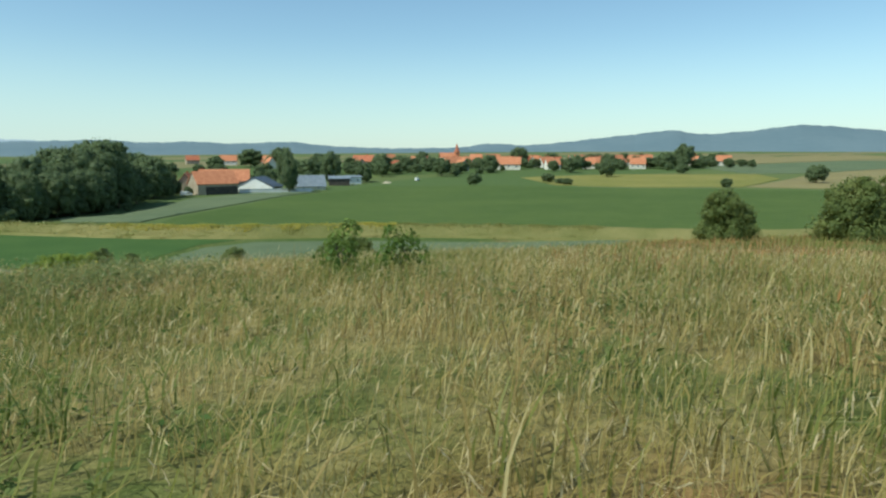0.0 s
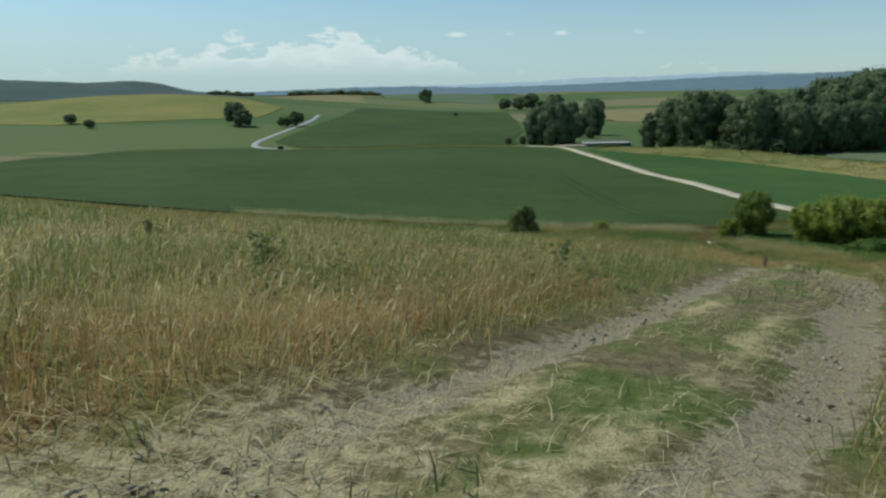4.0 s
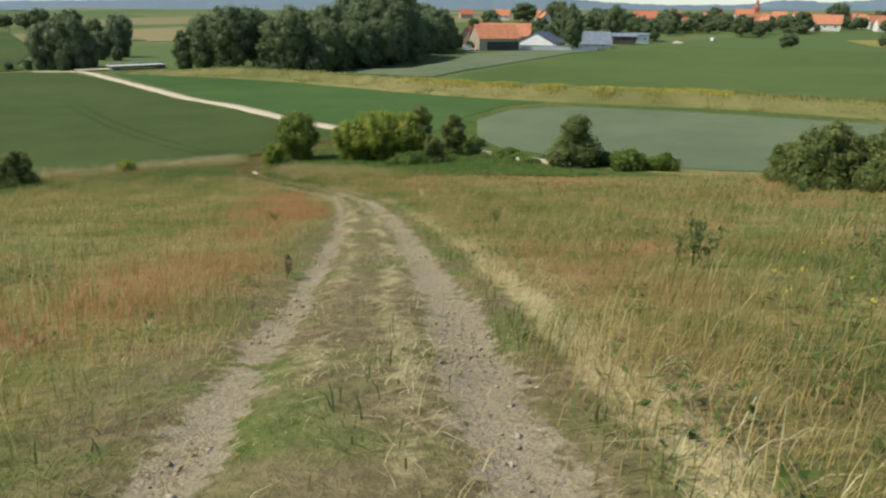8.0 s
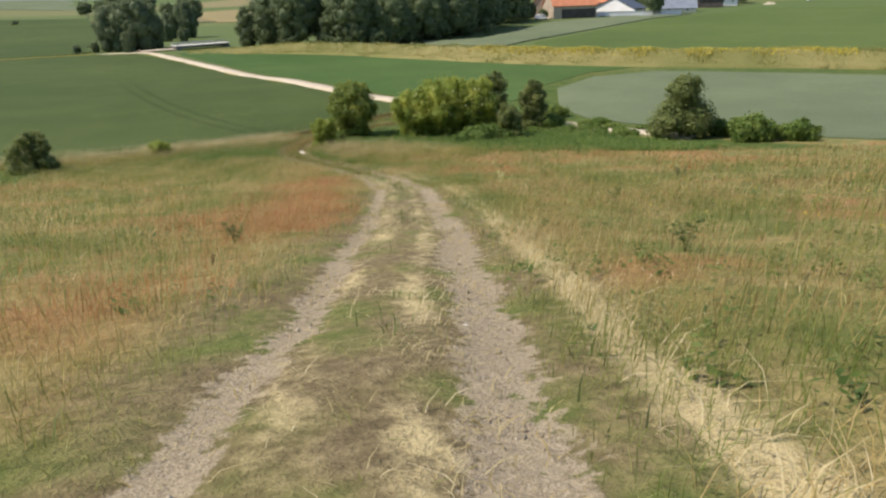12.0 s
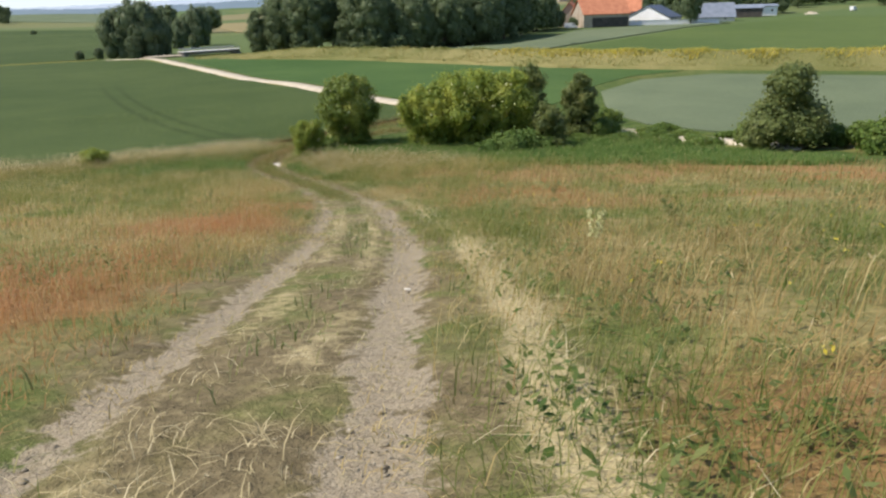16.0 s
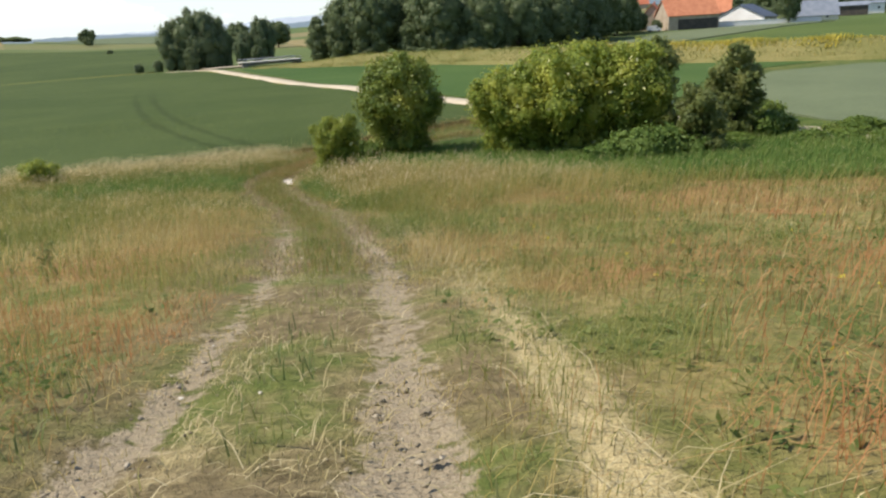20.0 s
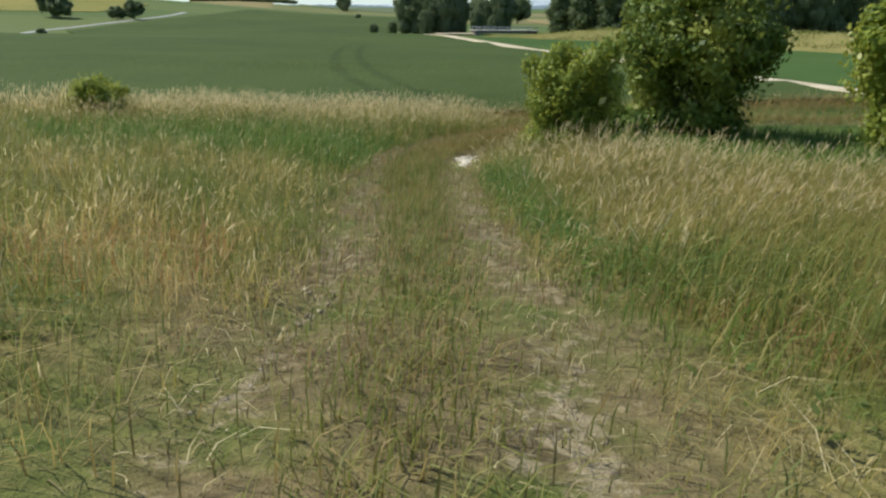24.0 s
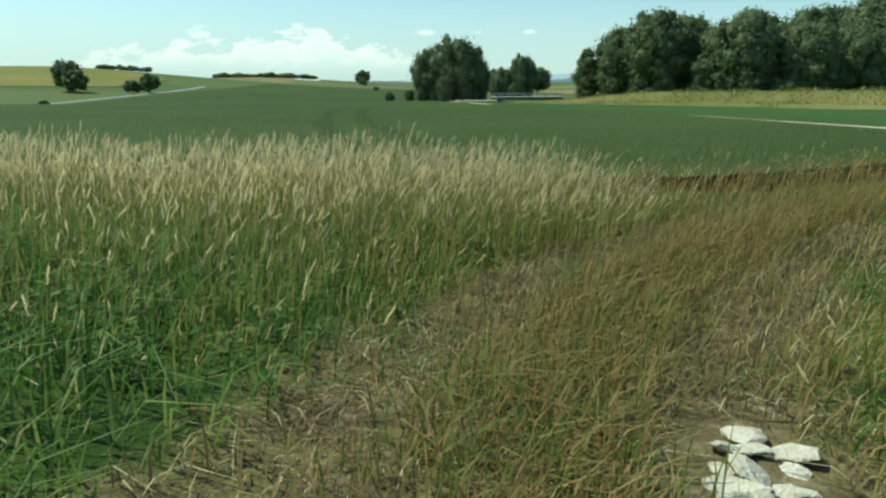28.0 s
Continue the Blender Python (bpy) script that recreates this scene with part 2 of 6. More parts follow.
def ground_look():
    n = material("meadow_soil", 0.95, spec=0.1)
    rut = n.add("ShaderNodeAttribute", attribute_name="rut").outputs["Fac"]
    straw = n.add("ShaderNodeAttribute", attribute_name="straw").outputs["Fac"]
    lush = n.add("ShaderNodeAttribute", attribute_name="lush").outputs["Fac"]
    far = n.add("ShaderNodeAttribute", attribute_name="far").outputs["Fac"]
    worn = n.add("ShaderNodeAttribute", attribute_name="worn").outputs["Fac"]
    wide, mid = n.noise(n.place, 0.16, 3), n.noise(n.place, 0.9, 4)
    fine, grit = n.noise(n.place, 7.0, 5, 0.7), n.noise(n.place, 60.0, 4, 0.7)
    dry = n.mix(n.ramp(fine, 0.35, 0.65), c3(0.19, 0.16, 0.06), c3(0.31, 0.255, 0.105))
    green = n.mix(n.ramp(fine, 0.3, 0.7), c3(0.075, 0.105, 0.025), c3(0.15, 0.165, 0.05))
    red = n.mix(n.ramp(fine, 0.3, 0.7), c3(0.22, 0.11, 0.045), c3(0.33, 0.19, 0.08))
    col = n.mix(n.ramp(mid, 0.33, 0.67), green, dry)
    col = n.mix(n.math("MULTIPLY", n.ramp(wide, 0.5, 0.62), n.math("SUBTRACT", 0.75, n.math("MULTIPLY", worn, 0.75))), col, red)
    earth = n.mix(n.ramp(fine, 0.35, 0.65), c3(0.12, 0.095, 0.05), c3(0.20, 0.16, 0.085))
    col = n.mix(n.math("MULTIPLY", worn, n.ramp(mid, 0.3, 0.62)), col, earth)
    col = n.mix(lush, col, n.mix(n.ramp(mid, 0.35, 0.65), c3(0.04, 0.075, 0.016), c3(0.085, 0.115, 0.028)))
    # far off: strips of pasture, ripening grain and stubble
    cell = n.add("ShaderNodeTexVoronoi", n.scaled(n.place, (0.0032, 0.0075, 0.0)))
    cell.inputs["Scale"].default_value = 1.0
    pick = n.add("ShaderNodeSeparateColor", cell.outputs["Color"]).outputs
    strip = n.mix(n.ramp(pick[0], 0.3, 0.5), c3(0.080, 0.120, 0.038), c3(0.112, 0.140, 0.048))
    strip = n.mix(n.ramp(pick[1], 0.55, 0.62), strip, c3(0.20, 0.172, 0.085))
    strip = n.mix(n.math("MULTIPLY", n.ramp(mid, 0.3, 0.7), 0.25), strip, c3(0.10, 0.12, 0.045))
    col = n.mix(far, col, strip)
    soil = n.mix(n.ramp(grit, 0.35, 0.65), c3(0.235, 0.19, 0.122), c3(0.355, 0.302, 0.208))
    lumps = n.noise(n.place, 16.0, 4, 0.65)
    soil = n.mix(n.math("MULTIPLY", n.ramp(lumps, 0.5, 0.66), 0.5), soil, c3(0.15, 0.12, 0.08))
    soil = n.mix(n.math("MULTIPLY", n.ramp(fine, 0.5, 0.7), 0.5), soil, c3(0.31, 0.265, 0.15))
    hay = n.mix(n.ramp(grit, 0.3, 0.6), c3(0.29, 0.23, 0.11), c3(0.50, 0.42, 0.225))
    ragged = n.math("ADD", n.math("MULTIPLY", n.math("SUBTRACT", fine, 0.5), 2.1), n.math("MULTIPLY", n.math("SUBTRACT", mid, 0.5), 0.7))
    col = n.mix(n.ramp(n.math("ADD", rut, ragged), 0.35, 0.65), col, soil)
    col = n.mix(n.ramp(n.math("ADD", straw, n.math("MULTIPLY", ragged, 0.6)), 0.18, 0.95), col, hay)
    n.put(n.bsdf.inputs["Base Color"], col)
    bump(n, n.math("ADD", fine, n.math("ADD", n.math("MULTIPLY", lumps, 0.6), n.math("MULTIPLY", grit, 0.25))), 0.8, 0.06)
    return n.mat


def crop_look(name, a, b, row_turn, tram=0.0):
    """Standing crop in drilled rows, with patches and, where tram is set, the wheel lines of the sprayer."""
    n = material(name, 0.85, spec=0.04)
    turned = n.add("ShaderNodeMapping", n.place)
    turned.inputs["Rotation"].default_value = (0, 0, row_turn)
    wave = n.add("ShaderNodeTexWave", turned.outputs[0])
    wave.inputs["Scale"].default_value, wave.inputs["Distortion"].default_value = 0.9, 3.0
    wave.inputs["Detail"].default_value = 2
    wide, mid, fine = n.noise(n.place, 0.02, 3), n.noise(n.place, 0.14, 4), n.noise(n.place, 2.5, 4, 0.7)
    f = n.math("ADD", n.math("MULTIPLY", wide, 0.45), n.math("ADD", n.math("MULTIPLY", mid, 0.3), n.math("MULTIPLY", fine, 0.35)))
    col = n.mix(n.ramp(f, 0.4, 0.72), c3(*a), c3(*b))
    col = n.mix(n.math("MULTIPLY", wave.outputs["Fac"], 0.06), col, c3(*(v * 1.5 for v in b)))
    if tram:
        xyz = n.add("ShaderNodeSeparateXYZ", n.place).outputs
        bend = n.math("EXPONENT", n.math("DIVIDE", n.math("SUBTRACT", 98.5, xyz[1]), 40.0))
        aside = n.math("ABSOLUTE", n.math("SUBTRACT", n.math("SUBTRACT", xyz[0], 6.0), n.math("MULTIPLY", bend, 11.0)))
        line = n.math("ABSOLUTE", n.math("SUBTRACT", aside, 0.95))
        line = n.math("ADD", line, n.math("MULTIPLY", n.math("SUBTRACT", n.noise(n.place, 0.5, 3), 0.5), 1.1))
        pressed = n.math("MULTIPLY", n.math("SUBTRACT", 1.0, n.ramp(line, 0.1, 0.55)), n.math("SUBTRACT", 1.0, n.ramp(xyz[1], 120.0, 165.0)))
        col = n.mix(n.math("MULTIPLY", pressed, tram), col, c3(*(v * 0.45 for v in a)))
    n.put(n.bsdf.inputs["Base Color"], col)
    bump(n, n.math("ADD", fine, n.math("MULTIPLY", mid, 0.6)), 0.7, 0.13)
    return n.mat


M = {
    "ground": ground_look(),
    "crop_dark": crop_look("winter_crop", (0.044, 0.068, 0.021), (0.070, 0.095, 0.031), 0.9, 0.4),
    "crop_deep": crop_look("deep_green_crop", (0.042, 0.083, 0.024), (0.070, 0.116, 0.034), 0.6),
    "crop_grey": crop_look("grey_green_grain", (0.096, 0.124, 0.070), (0.138, 0.166, 0.092), 0.95),
    "crop_bright": crop_look("bright_green_crop", (0.064, 0.098, 0.028), (0.092, 0.126, 0.037), 0.5),
    "crop_ripe": crop_look("ripening_grain", (0.19, 0.162, 0.08), (0.25, 0.21, 0.10), 0.4),
    "pasture": crop_look("pasture", (0.16, 0.165, 0.045), (0.24, 0.21, 0.07), 0.1),
    "bank": crop_look("dry_bank_grass", (0.12, 0.13, 0.042), (0.235, 0.205, 0.085), 0.2),
    "gravel": plain("pale_gravel", (0.39, 0.335, 0.235), (0.52, 0.455, 0.335), 0.7, 0.95, relief=0.5, depth=0.03),
    "asphalt": plain("worn_asphalt", (0.30, 0.30, 0.29), (0.38, 0.37, 0.35), 0.5, 0.9),
    "stone": plain("chalky_stone", (0.46, 0.42, 0.33), (0.66, 0.61, 0.51), 6.0, 0.9, relief=0.6, depth=0.03),
    "bark": plain("bark", (0.09, 0.07, 0.05), (0.17, 0.135, 0.10), 3.0, 0.95, relief=0.8, depth=0.03),
    "leaf_elder": foliage("elder_leaves", (0.085, 0.145, 0.024), (0.29, 0.355, 0.055), (0.58, 0.58, 0.12), 0.42),
    # darker copy of the elder leaves, with the crown's shade in the colour
    "leaf_elder_shaded": foliage("deep_elder_leaves", (0.065, 0.115, 0.020), (0.19, 0.25, 0.042), (0.42, 0.43, 0.085), 0.28),
    "leaf_bush": foliage("bush_leaves", (0.105, 0.145, 0.045), (0.20, 0.24, 0.072), (0.29, 0.31, 0.105), 0.5),
    "leaf_nettle": foliage("nettle_leaves", (0.085, 0.155, 0.03), (0.15, 0.235, 0.05), (0.20, 0.28, 0.07), 0.45),
    "leaf_hedge": foliage("hedge_leaves", (0.075, 0.135, 0.024), (0.16, 0.235, 0.045), (0.26, 0.31, 0.075), 0.4),
    # wood leaf tones are lifted and blued to paint in distance haze
    "leaf_wood": foliage("wood_leaves", (0.11, 0.155, 0.075), (0.175, 0.225, 0.10), (0.22, 0.265, 0.12), 0.45),
    "leaf_willow": foliage("willow_leaves", (0.115, 0.16, 0.08), (0.175, 0.225, 0.105), (0.22, 0.255, 0.13), 0.45),
    "grass_dry": grass_look("dry_grass", ((0.47, 0.36, 0.145), (0.36, 0.295, 0.10), (0.60, 0.50, 0.25)), 0.5),
    "grass_brown": grass_look("brown_ripe_grass", ((0.31, 0.215, 0.082), (0.25, 0.195, 0.068), (0.37, 0.285, 0.12)), 0.4),
    "grass_red": grass_look("red_sorrel_grass", ((0.41, 0.195, 0.078), (0.35, 0.215, 0.085), (0.47, 0.29, 0.125)), 0.4),
    "grass_green": grass_look("green_grass", ((0.13, 0.18, 0.036), (0.22, 0.23, 0.06), (0.34, 0.33, 0.12)), 0.5),
    "grass_lush": grass_look("lush_grass", ((0.085, 0.175, 0.034), (0.15, 0.23, 0.05), (0.25, 0.30, 0.09)), 0.45, 1.6),
    "grass_head": grass_look("seed_heads", ((0.74, 0.60, 0.34), (0.62, 0.50, 0.28), (0.84, 0.73, 0.46)), 0.55),
    # also colours the pale young leaf tufts on the elders
    "flower": plain("cream_umbels", (0.46, 0.46, 0.20), (0.60, 0.58, 0.30), 8.0, 0.8, relief=0.0),
    "hay": grass_look("cut_hay", ((0.43, 0.36, 0.19), (0.34, 0.29, 0.14), (0.54, 0.47, 0.28)), 0.15),
    "weed": grass_look("weed_leaves", ((0.13, 0.175, 0.06), (0.18, 0.21, 0.07), (0.25, 0.26, 0.10)), 0.4),
    "grass_olive": grass_look("olive_grass", ((0.18, 0.195, 0.045), (0.33, 0.275, 0.08), (0.42, 0.36, 0.14)), 0.5, 1.5),
    "herb": grass_look("meadow_herbs", ((0.075, 0.125, 0.028), (0.13, 0.17, 0.042), (0.19, 0.22, 0.07)), 0.4, 1.5),
    "pebble": grass_look("track_pebbles", ((0.21, 0.175, 0.115), (0.26, 0.225, 0.155), (0.38, 0.335, 0.25)), 0.0, 1.0),
    "dock": grass_look("dried_dock", ((0.20, 0.145, 0.085), (0.17, 0.145, 0.075), (0.27, 0.21, 0.12)), 0.3),
    "yellow": grass_look("yellow_flowers", ((0.60, 0.48, 0.06), (0.52, 0.42, 0.07), (0.70, 0.58, 0.12))),
    "roof_orange": plain("orange_roof_tiles", (0.44, 0.165, 0.085), (0.56, 0.235, 0.125), 0.6, 0.85),
    "roof_red": plain("red_roof_tiles", (0.36, 0.11, 0.06), (0.48, 0.17, 0.09), 0.6, 0.85),
    "roof_grey": plain("grey_blue_sheet_roof", (0.16, 0.19, 0.23), (0.23, 0.26, 0.30), 0.5, 0.5),
    "roof_navy": plain("dark_blue_sheet_roof", (0.055, 0.07, 0.10), (0.085, 0.105, 0.14), 0.5, 0.5),
    "wall_tan": plain("weathered_plaster", (0.33, 0.27, 0.20), (0.46, 0.39, 0.30), 0.4, 0.9),
    "wall_pale": plain("pale_plaster", (0.62, 0.58, 0.50), (0.74, 0.70, 0.63), 0.4, 0.9),
    "wall_white": plain("white_wall", (0.74, 0.73, 0.70), (0.82, 0.81, 0.79), 0.4, 0.85),
    "wall_dark": plain("dark_timber", (0.055, 0.05, 0.045), (0.10, 0.085, 0.07), 0.6, 0.9),
    "glass": plain("window_glass", (0.03, 0.035, 0.04), (0.05, 0.055, 0.06), 0.5, 0.15, relief=0.0, spec=0.5),
    "steel": plain("galvanised_steel", (0.36, 0.37, 0.38), (0.46, 0.47, 0.48), 1.5, 0.5, 0.6),
    # darker concrete that paints the shade under the bridge deck
    "concrete_shaded": plain("weathered_bridge_concrete", (0.15, 0.15, 0.14), (0.24, 0.23, 0.21), 0.8, 0.9),
    "concrete": plain("concrete", (0.42, 0.41, 0.38), (0.55, 0.53, 0.49), 0.8, 0.9),
    # hills painted bluer and paler with distance to stand in for haze
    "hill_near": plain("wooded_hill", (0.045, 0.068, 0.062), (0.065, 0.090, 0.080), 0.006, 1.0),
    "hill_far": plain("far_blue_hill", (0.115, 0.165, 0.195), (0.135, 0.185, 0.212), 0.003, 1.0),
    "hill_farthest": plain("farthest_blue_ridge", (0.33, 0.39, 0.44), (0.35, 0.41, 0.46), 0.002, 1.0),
}

# ---- mesh helpers ----


def mesh_of(name, verts, faces, mat=None, smooth=False):
    me = bpy.data.meshes.new(name)
    me.from_pydata([tuple(v) for v in verts] if not isinstance(verts, np.ndarray) else verts.tolist(), [], faces if isinstance(faces, list) else faces.tolist())
    if mat:
        me.materials.append(mat)
    if smooth:
        me.polygons.foreach_set("use_smooth", [True] * len(me.polygons))
    me.update()
    return me


def big_mesh(name, verts, tris, mat):
    """A mesh from arrays of vertices and triangles, for large amounts."""
    me = bpy.data.meshes.new(name)
    me.vertices.add(len(verts))
    me.vertices.foreach_set("co", np.asarray(verts, np.float32).ravel())
    me.loops.add(3 * len(tris))
    me.loops.foreach_set("vertex_index", np.asarray(tris, np.int32).ravel())
    me.polygons.add(len(tris))
    me.polygons.foreach_set("loop_start", np.arange(0, 3 * len(tris), 3, dtype=np.int32))
    me.update(calc_edges=True)
    me.materials.append(mat)
    return me


def put(name, me, parent=None, at=None, label=""):
    ob = new(name, me)
    if parent:
        ob.parent = parent
    if at is not None:
        ob.location = at
    if label:
        ob["label"] = label
    return ob


def part(name, bm, mat, parent, label=""):
    me = bpy.data.meshes.new(name)
    bm.to_mesh(me)
    bm.free()
    me.materials.append(mat)
    return put(name, me, parent, None, label)


def box(bm, lo, hi, bevel=0.0):
    made = bmesh.ops.create_cube(bm, size=1.0)["verts"]
    for v in made:
        v.co = Vector([l + (c + 0.5) * (h - l) for c, l, h in zip(v.co, lo, hi)])
    if bevel:
        bmesh.ops.bevel(bm, geom=list({e for v in made for e in v.link_edges}), offset=bevel, segments=1, affect="EDGES")
    return bm


def boxed(lo, hi, bevel=0.0):
    return box(bmesh.new(), lo, hi, bevel)


# ---- ground ----


def spaced(lo, hi, step, reach, grow=1.16):
    core = list(np.arange(lo, hi + 1e-6, step))
    s, v, low = step, lo, []
    while v > -reach:
        s = min(s * grow, 130)
        v -= s
        low.append(v)
    s, v, high = step, hi, []
    while v < reach:
        s = min(s * grow, 130)
        v += s
        high.append(v)
    return np.array(low[::-1] + core + high)


def make_ground():
    xs, ys = spaced(-14, 40, 0.27, 4600), spaced(-20, 98, 0.3, 4600)
    gx, gy = np.meshgrid(xs, ys)
    x, y = gx.ravel(), gy.ravel()
    z = ground(x, y, False)
    near = (x > -30) & (x < 60) & (y > -30) & (y < 112)
    off, along = np.full(x.shape, 99.0), np.zeros(x.shape)
    off[near], along[near] = beside(x[near], y[near])
    wear = sstep(2, 12, along) * (1 - 0.25 * sstep(72, 80, along)) * (1 - 0.45 * sstep(82, 90, along)) * (1 - 0.5 * sstep(96, 104, along))
    rut = np.maximum(np.exp(-((off + 0.82 + 0.06 * wobble(x, y, 1.7)) / 0.21) ** 4), np.exp(-((off - 0.84 + 0.08 * wobble(x, y, 1.3, 2)) / 0.30) ** 4))
    rut = rut * (0.12 + 0.88 * wear) * (0.86 + 0.2 * wobble(x, y, 0.7, 3))
    straw = (1.15 + 0.25 * wobble(x, y, 0.9)) * np.exp(-((off - 1.8 - 0.12 * wobble(x, y, 4.0)) / 0.24) ** 2) * sstep(18, 24, along) * (1 - sstep(74, 82, along))
    for line, width in ((-0.38, 0.2), (0.32, 0.17)):
        straw = np.maximum(straw, (0.48 + 0.34 * wobble(x, y, 0.8, line) + 0.2 * wobble(x, y, 2.6, line)) * np.exp(-((off - line - 0.1 * wobble(x, y, 2.2, 5)) / width) ** 2) * sstep(14, 22, along) * (1 - sstep(72, 80, along)))
    straw = np.maximum(straw, 0.62 * clearing(x, y))
    rut = np.maximum(rut, 0.62 * clearing(x, y))
    lush = sstep(66, 76, y) * (1 - 0.5 * sstep(104, 125, y)) * (np.abs(off) > 1.3)
    lush = np.maximum(lush, sstep(102.5, 105.5, x + y) * (y < 92) * (x > 24) * (x < 56))
    far = sstep(120, 190, np.hypot(x, y))
    worn = (1 - sstep(1.3, 2.6, np.abs(off + 0.3 * wobble(x, y, 1.5)))) * np.where(near, 1.0, 0.0)
    z = z - 0.07 * rut + np.where(near, 0.035 * wobble(x, y, 1.1) + 0.05 * wobble(x, y, 3.3), 0.0)
    nx, ny = len(xs), len(ys)
    i = np.arange(nx * ny).reshape(ny, nx)
    a, b, c, d = i[:-1, :-1].ravel(), i[:-1, 1:].ravel(), i[1:, 1:].ravel(), i[1:, :-1].ravel()
    me = big_mesh("ground", np.stack([x, y, z], 1), np.concatenate([np.stack([a, b, c], 1), np.stack([a, c, d], 1)]), M["ground"])
    for name, values in (("rut", rut), ("straw", straw), ("lush", lush), ("far", far), ("worn", worn)):
        me.attributes.new(name, "FLOAT", "POINT").data.foreach_set("value", values.astype(np.float32))
    me.polygons.foreach_set("use_smooth", np.ones(len(me.polygons), bool))
    tagged(put("ground", me), "dry grassy hillside with a worn two-rut track down to a green valley", "ground", kind="structure")


make_ground()


def clip_cell(poly, x0, y0, x1, y1):
    for axis, limit, keep in ((0, x0, 1), (0, x1, -1), (1, y0, 1), (1, y1, -1)):
        out = []
        for p, q in zip(poly, poly[1:] + poly[:1]):
            ip, iq = (p[axis] - limit) * keep >= 0, (q[axis] - limit) * keep >= 0
            if ip:
                out.append(p)
            if ip != iq:
                t = (limit - p[axis]) / (q[axis] - p[axis])
                out.append(tuple(p[k] + t * (q[k] - p[k]) for k in (0, 1)))
        poly = out
        if not poly:
            break
    return poly


def drape(name, poly, mat, height, cell, label, category, rough=0.0):
    """A sheet of crop that follows the ground at its own height, with a skirt down to the soil."""
    ragged = []
    for p, q in zip(poly, poly[1:] + poly[:1]):
        n = max(1, int(math.dist(p, q) / 6))
        for k in range(n):
            x, y = p[0] + (q[0] - p[0]) * k / n, p[1] + (q[1] - p[1]) * k / n
            w = rough * float(wobble(x, y, 5.0))
            ragged.append((x + w, y + w))
    verts, faces, known = [], [], {}
    ends = np.array(ragged)
    spans = np.roll(ends, -1, 0) - ends

    def vert(p, lift):
        key = (round(p[0], 3), round(p[1], 3), lift)
        if key not in known:
            known[key] = len(verts)
            f = np.clip(((p[0] - ends[:, 0]) * spans[:, 0] + (p[1] - ends[:, 1]) * spans[:, 1]) / (spans ** 2).sum(1), 0, 1)
            gap = np.hypot(p[0] - ends[:, 0] - f * spans[:, 0], p[1] - ends[:, 1] - f * spans[:, 1]).min()
            full = height * (0.5 if gap < 0.02 else 1 + 0.12 * float(wobble(*p, 9.0)))
            h = float(ground(*p)) + (full if lift else -0.1)
            verts.append((p[0], p[1], h))
        return known[key]

    lo, hi = np.min(ragged, 0), np.max(ragged, 0)
    for x0 in np.arange(lo[0], hi[0], cell):
        for y0 in np.arange(lo[1], hi[1], cell):
            piece = clip_cell(ragged, x0, y0, x0 + cell, y0 + cell)
            ids = []
            for p in piece:
                v = vert(p, True)
                if not ids or (v != ids[-1] and v != ids[0]):
                    ids.append(v)
            if len(ids) > 2:
                faces.append(ids)
    for p, q in zip(ragged, ragged[1:] + ragged[:1]):
        faces.append([vert(p, True), vert(q, True), vert(q, False), vert(p, False)])
    me = mesh_of(name, verts, faces, mat)
    return tagged(put(name, me), label, category, kind="structure")


def ribbon(name, points, width, mat, lift, label, category, steps=6, ragged=0.0):
    """A road laid on the ground, slightly crowned, with thickness."""
    line = smooth_line(points, steps)
    verts, faces = [], []
    for n, p in enumerate(line):
        d = line[min(n + 1, len(line) - 1)] - line[max(n - 1, 0)]
        d = d / np.hypot(*d)
        side = np.array([d[1], -d[0]])
        w = width * (1 + ragged * float(wobble(*p, 3.0)))
        for s, dz in ((-0.5, -0.15), (-0.47, 0.0), (0, 0.07), (0.47, 0.0), (0.5, -0.15)):
            q = p + side * s * w
            verts.append((q[0], q[1], float(ground(*q)) + lift + dz))
        if n:
            k = 5 * n
            faces += [[k - 5 + j, k - 4 + j, k + 1 + j, k + j] for j in range(4)]
    me = mesh_of(name, verts, faces, mat, True)
    return tagged(put(name, me), label, category, kind="structure")


GRAVEL = [(3, 240), (10, 238), (16.5, 233), (21, 209), (25, 184), (30, 150), (33.8, 138), (37.7, 117), (41.2, 104), (46, 89), (49.5, 77.5), (52, 70), (54, 64)]
ribbon("road_verge", GRAVEL, 4.4, M["bank"], 0.05, "dry grassy verge of the gravel road", "verge", ragged=0.25)
ribbon("gravel_road", GRAVEL, 2.8, M["gravel"], 0.14, "pale gravel farm road between green fields", "road", steps=12, ragged=0.16)
LANE = [(3, 240), (-20, 243), (-50, 240), (-78, 240), (-94, 250), (-103, 272), (-107, 300), (-111, 346), (-116, 395), (-124, 440)]
ribbon("lane", LANE[3:], 2.6, M["asphalt"], 0.14, "narrow pale lane winding up between fields", "road")
ribbon("field_path", LANE[:4], 2.2, M["pasture"], 0.30, "grassy path between two crop fields", "path")
ribbon("bridge_road", [(14, 237), (17.5, 238.6), (20, 239), (23.6, 239.4)], 4.0, M["gravel"], 0.45, "pale road running onto the small bridge", "road")

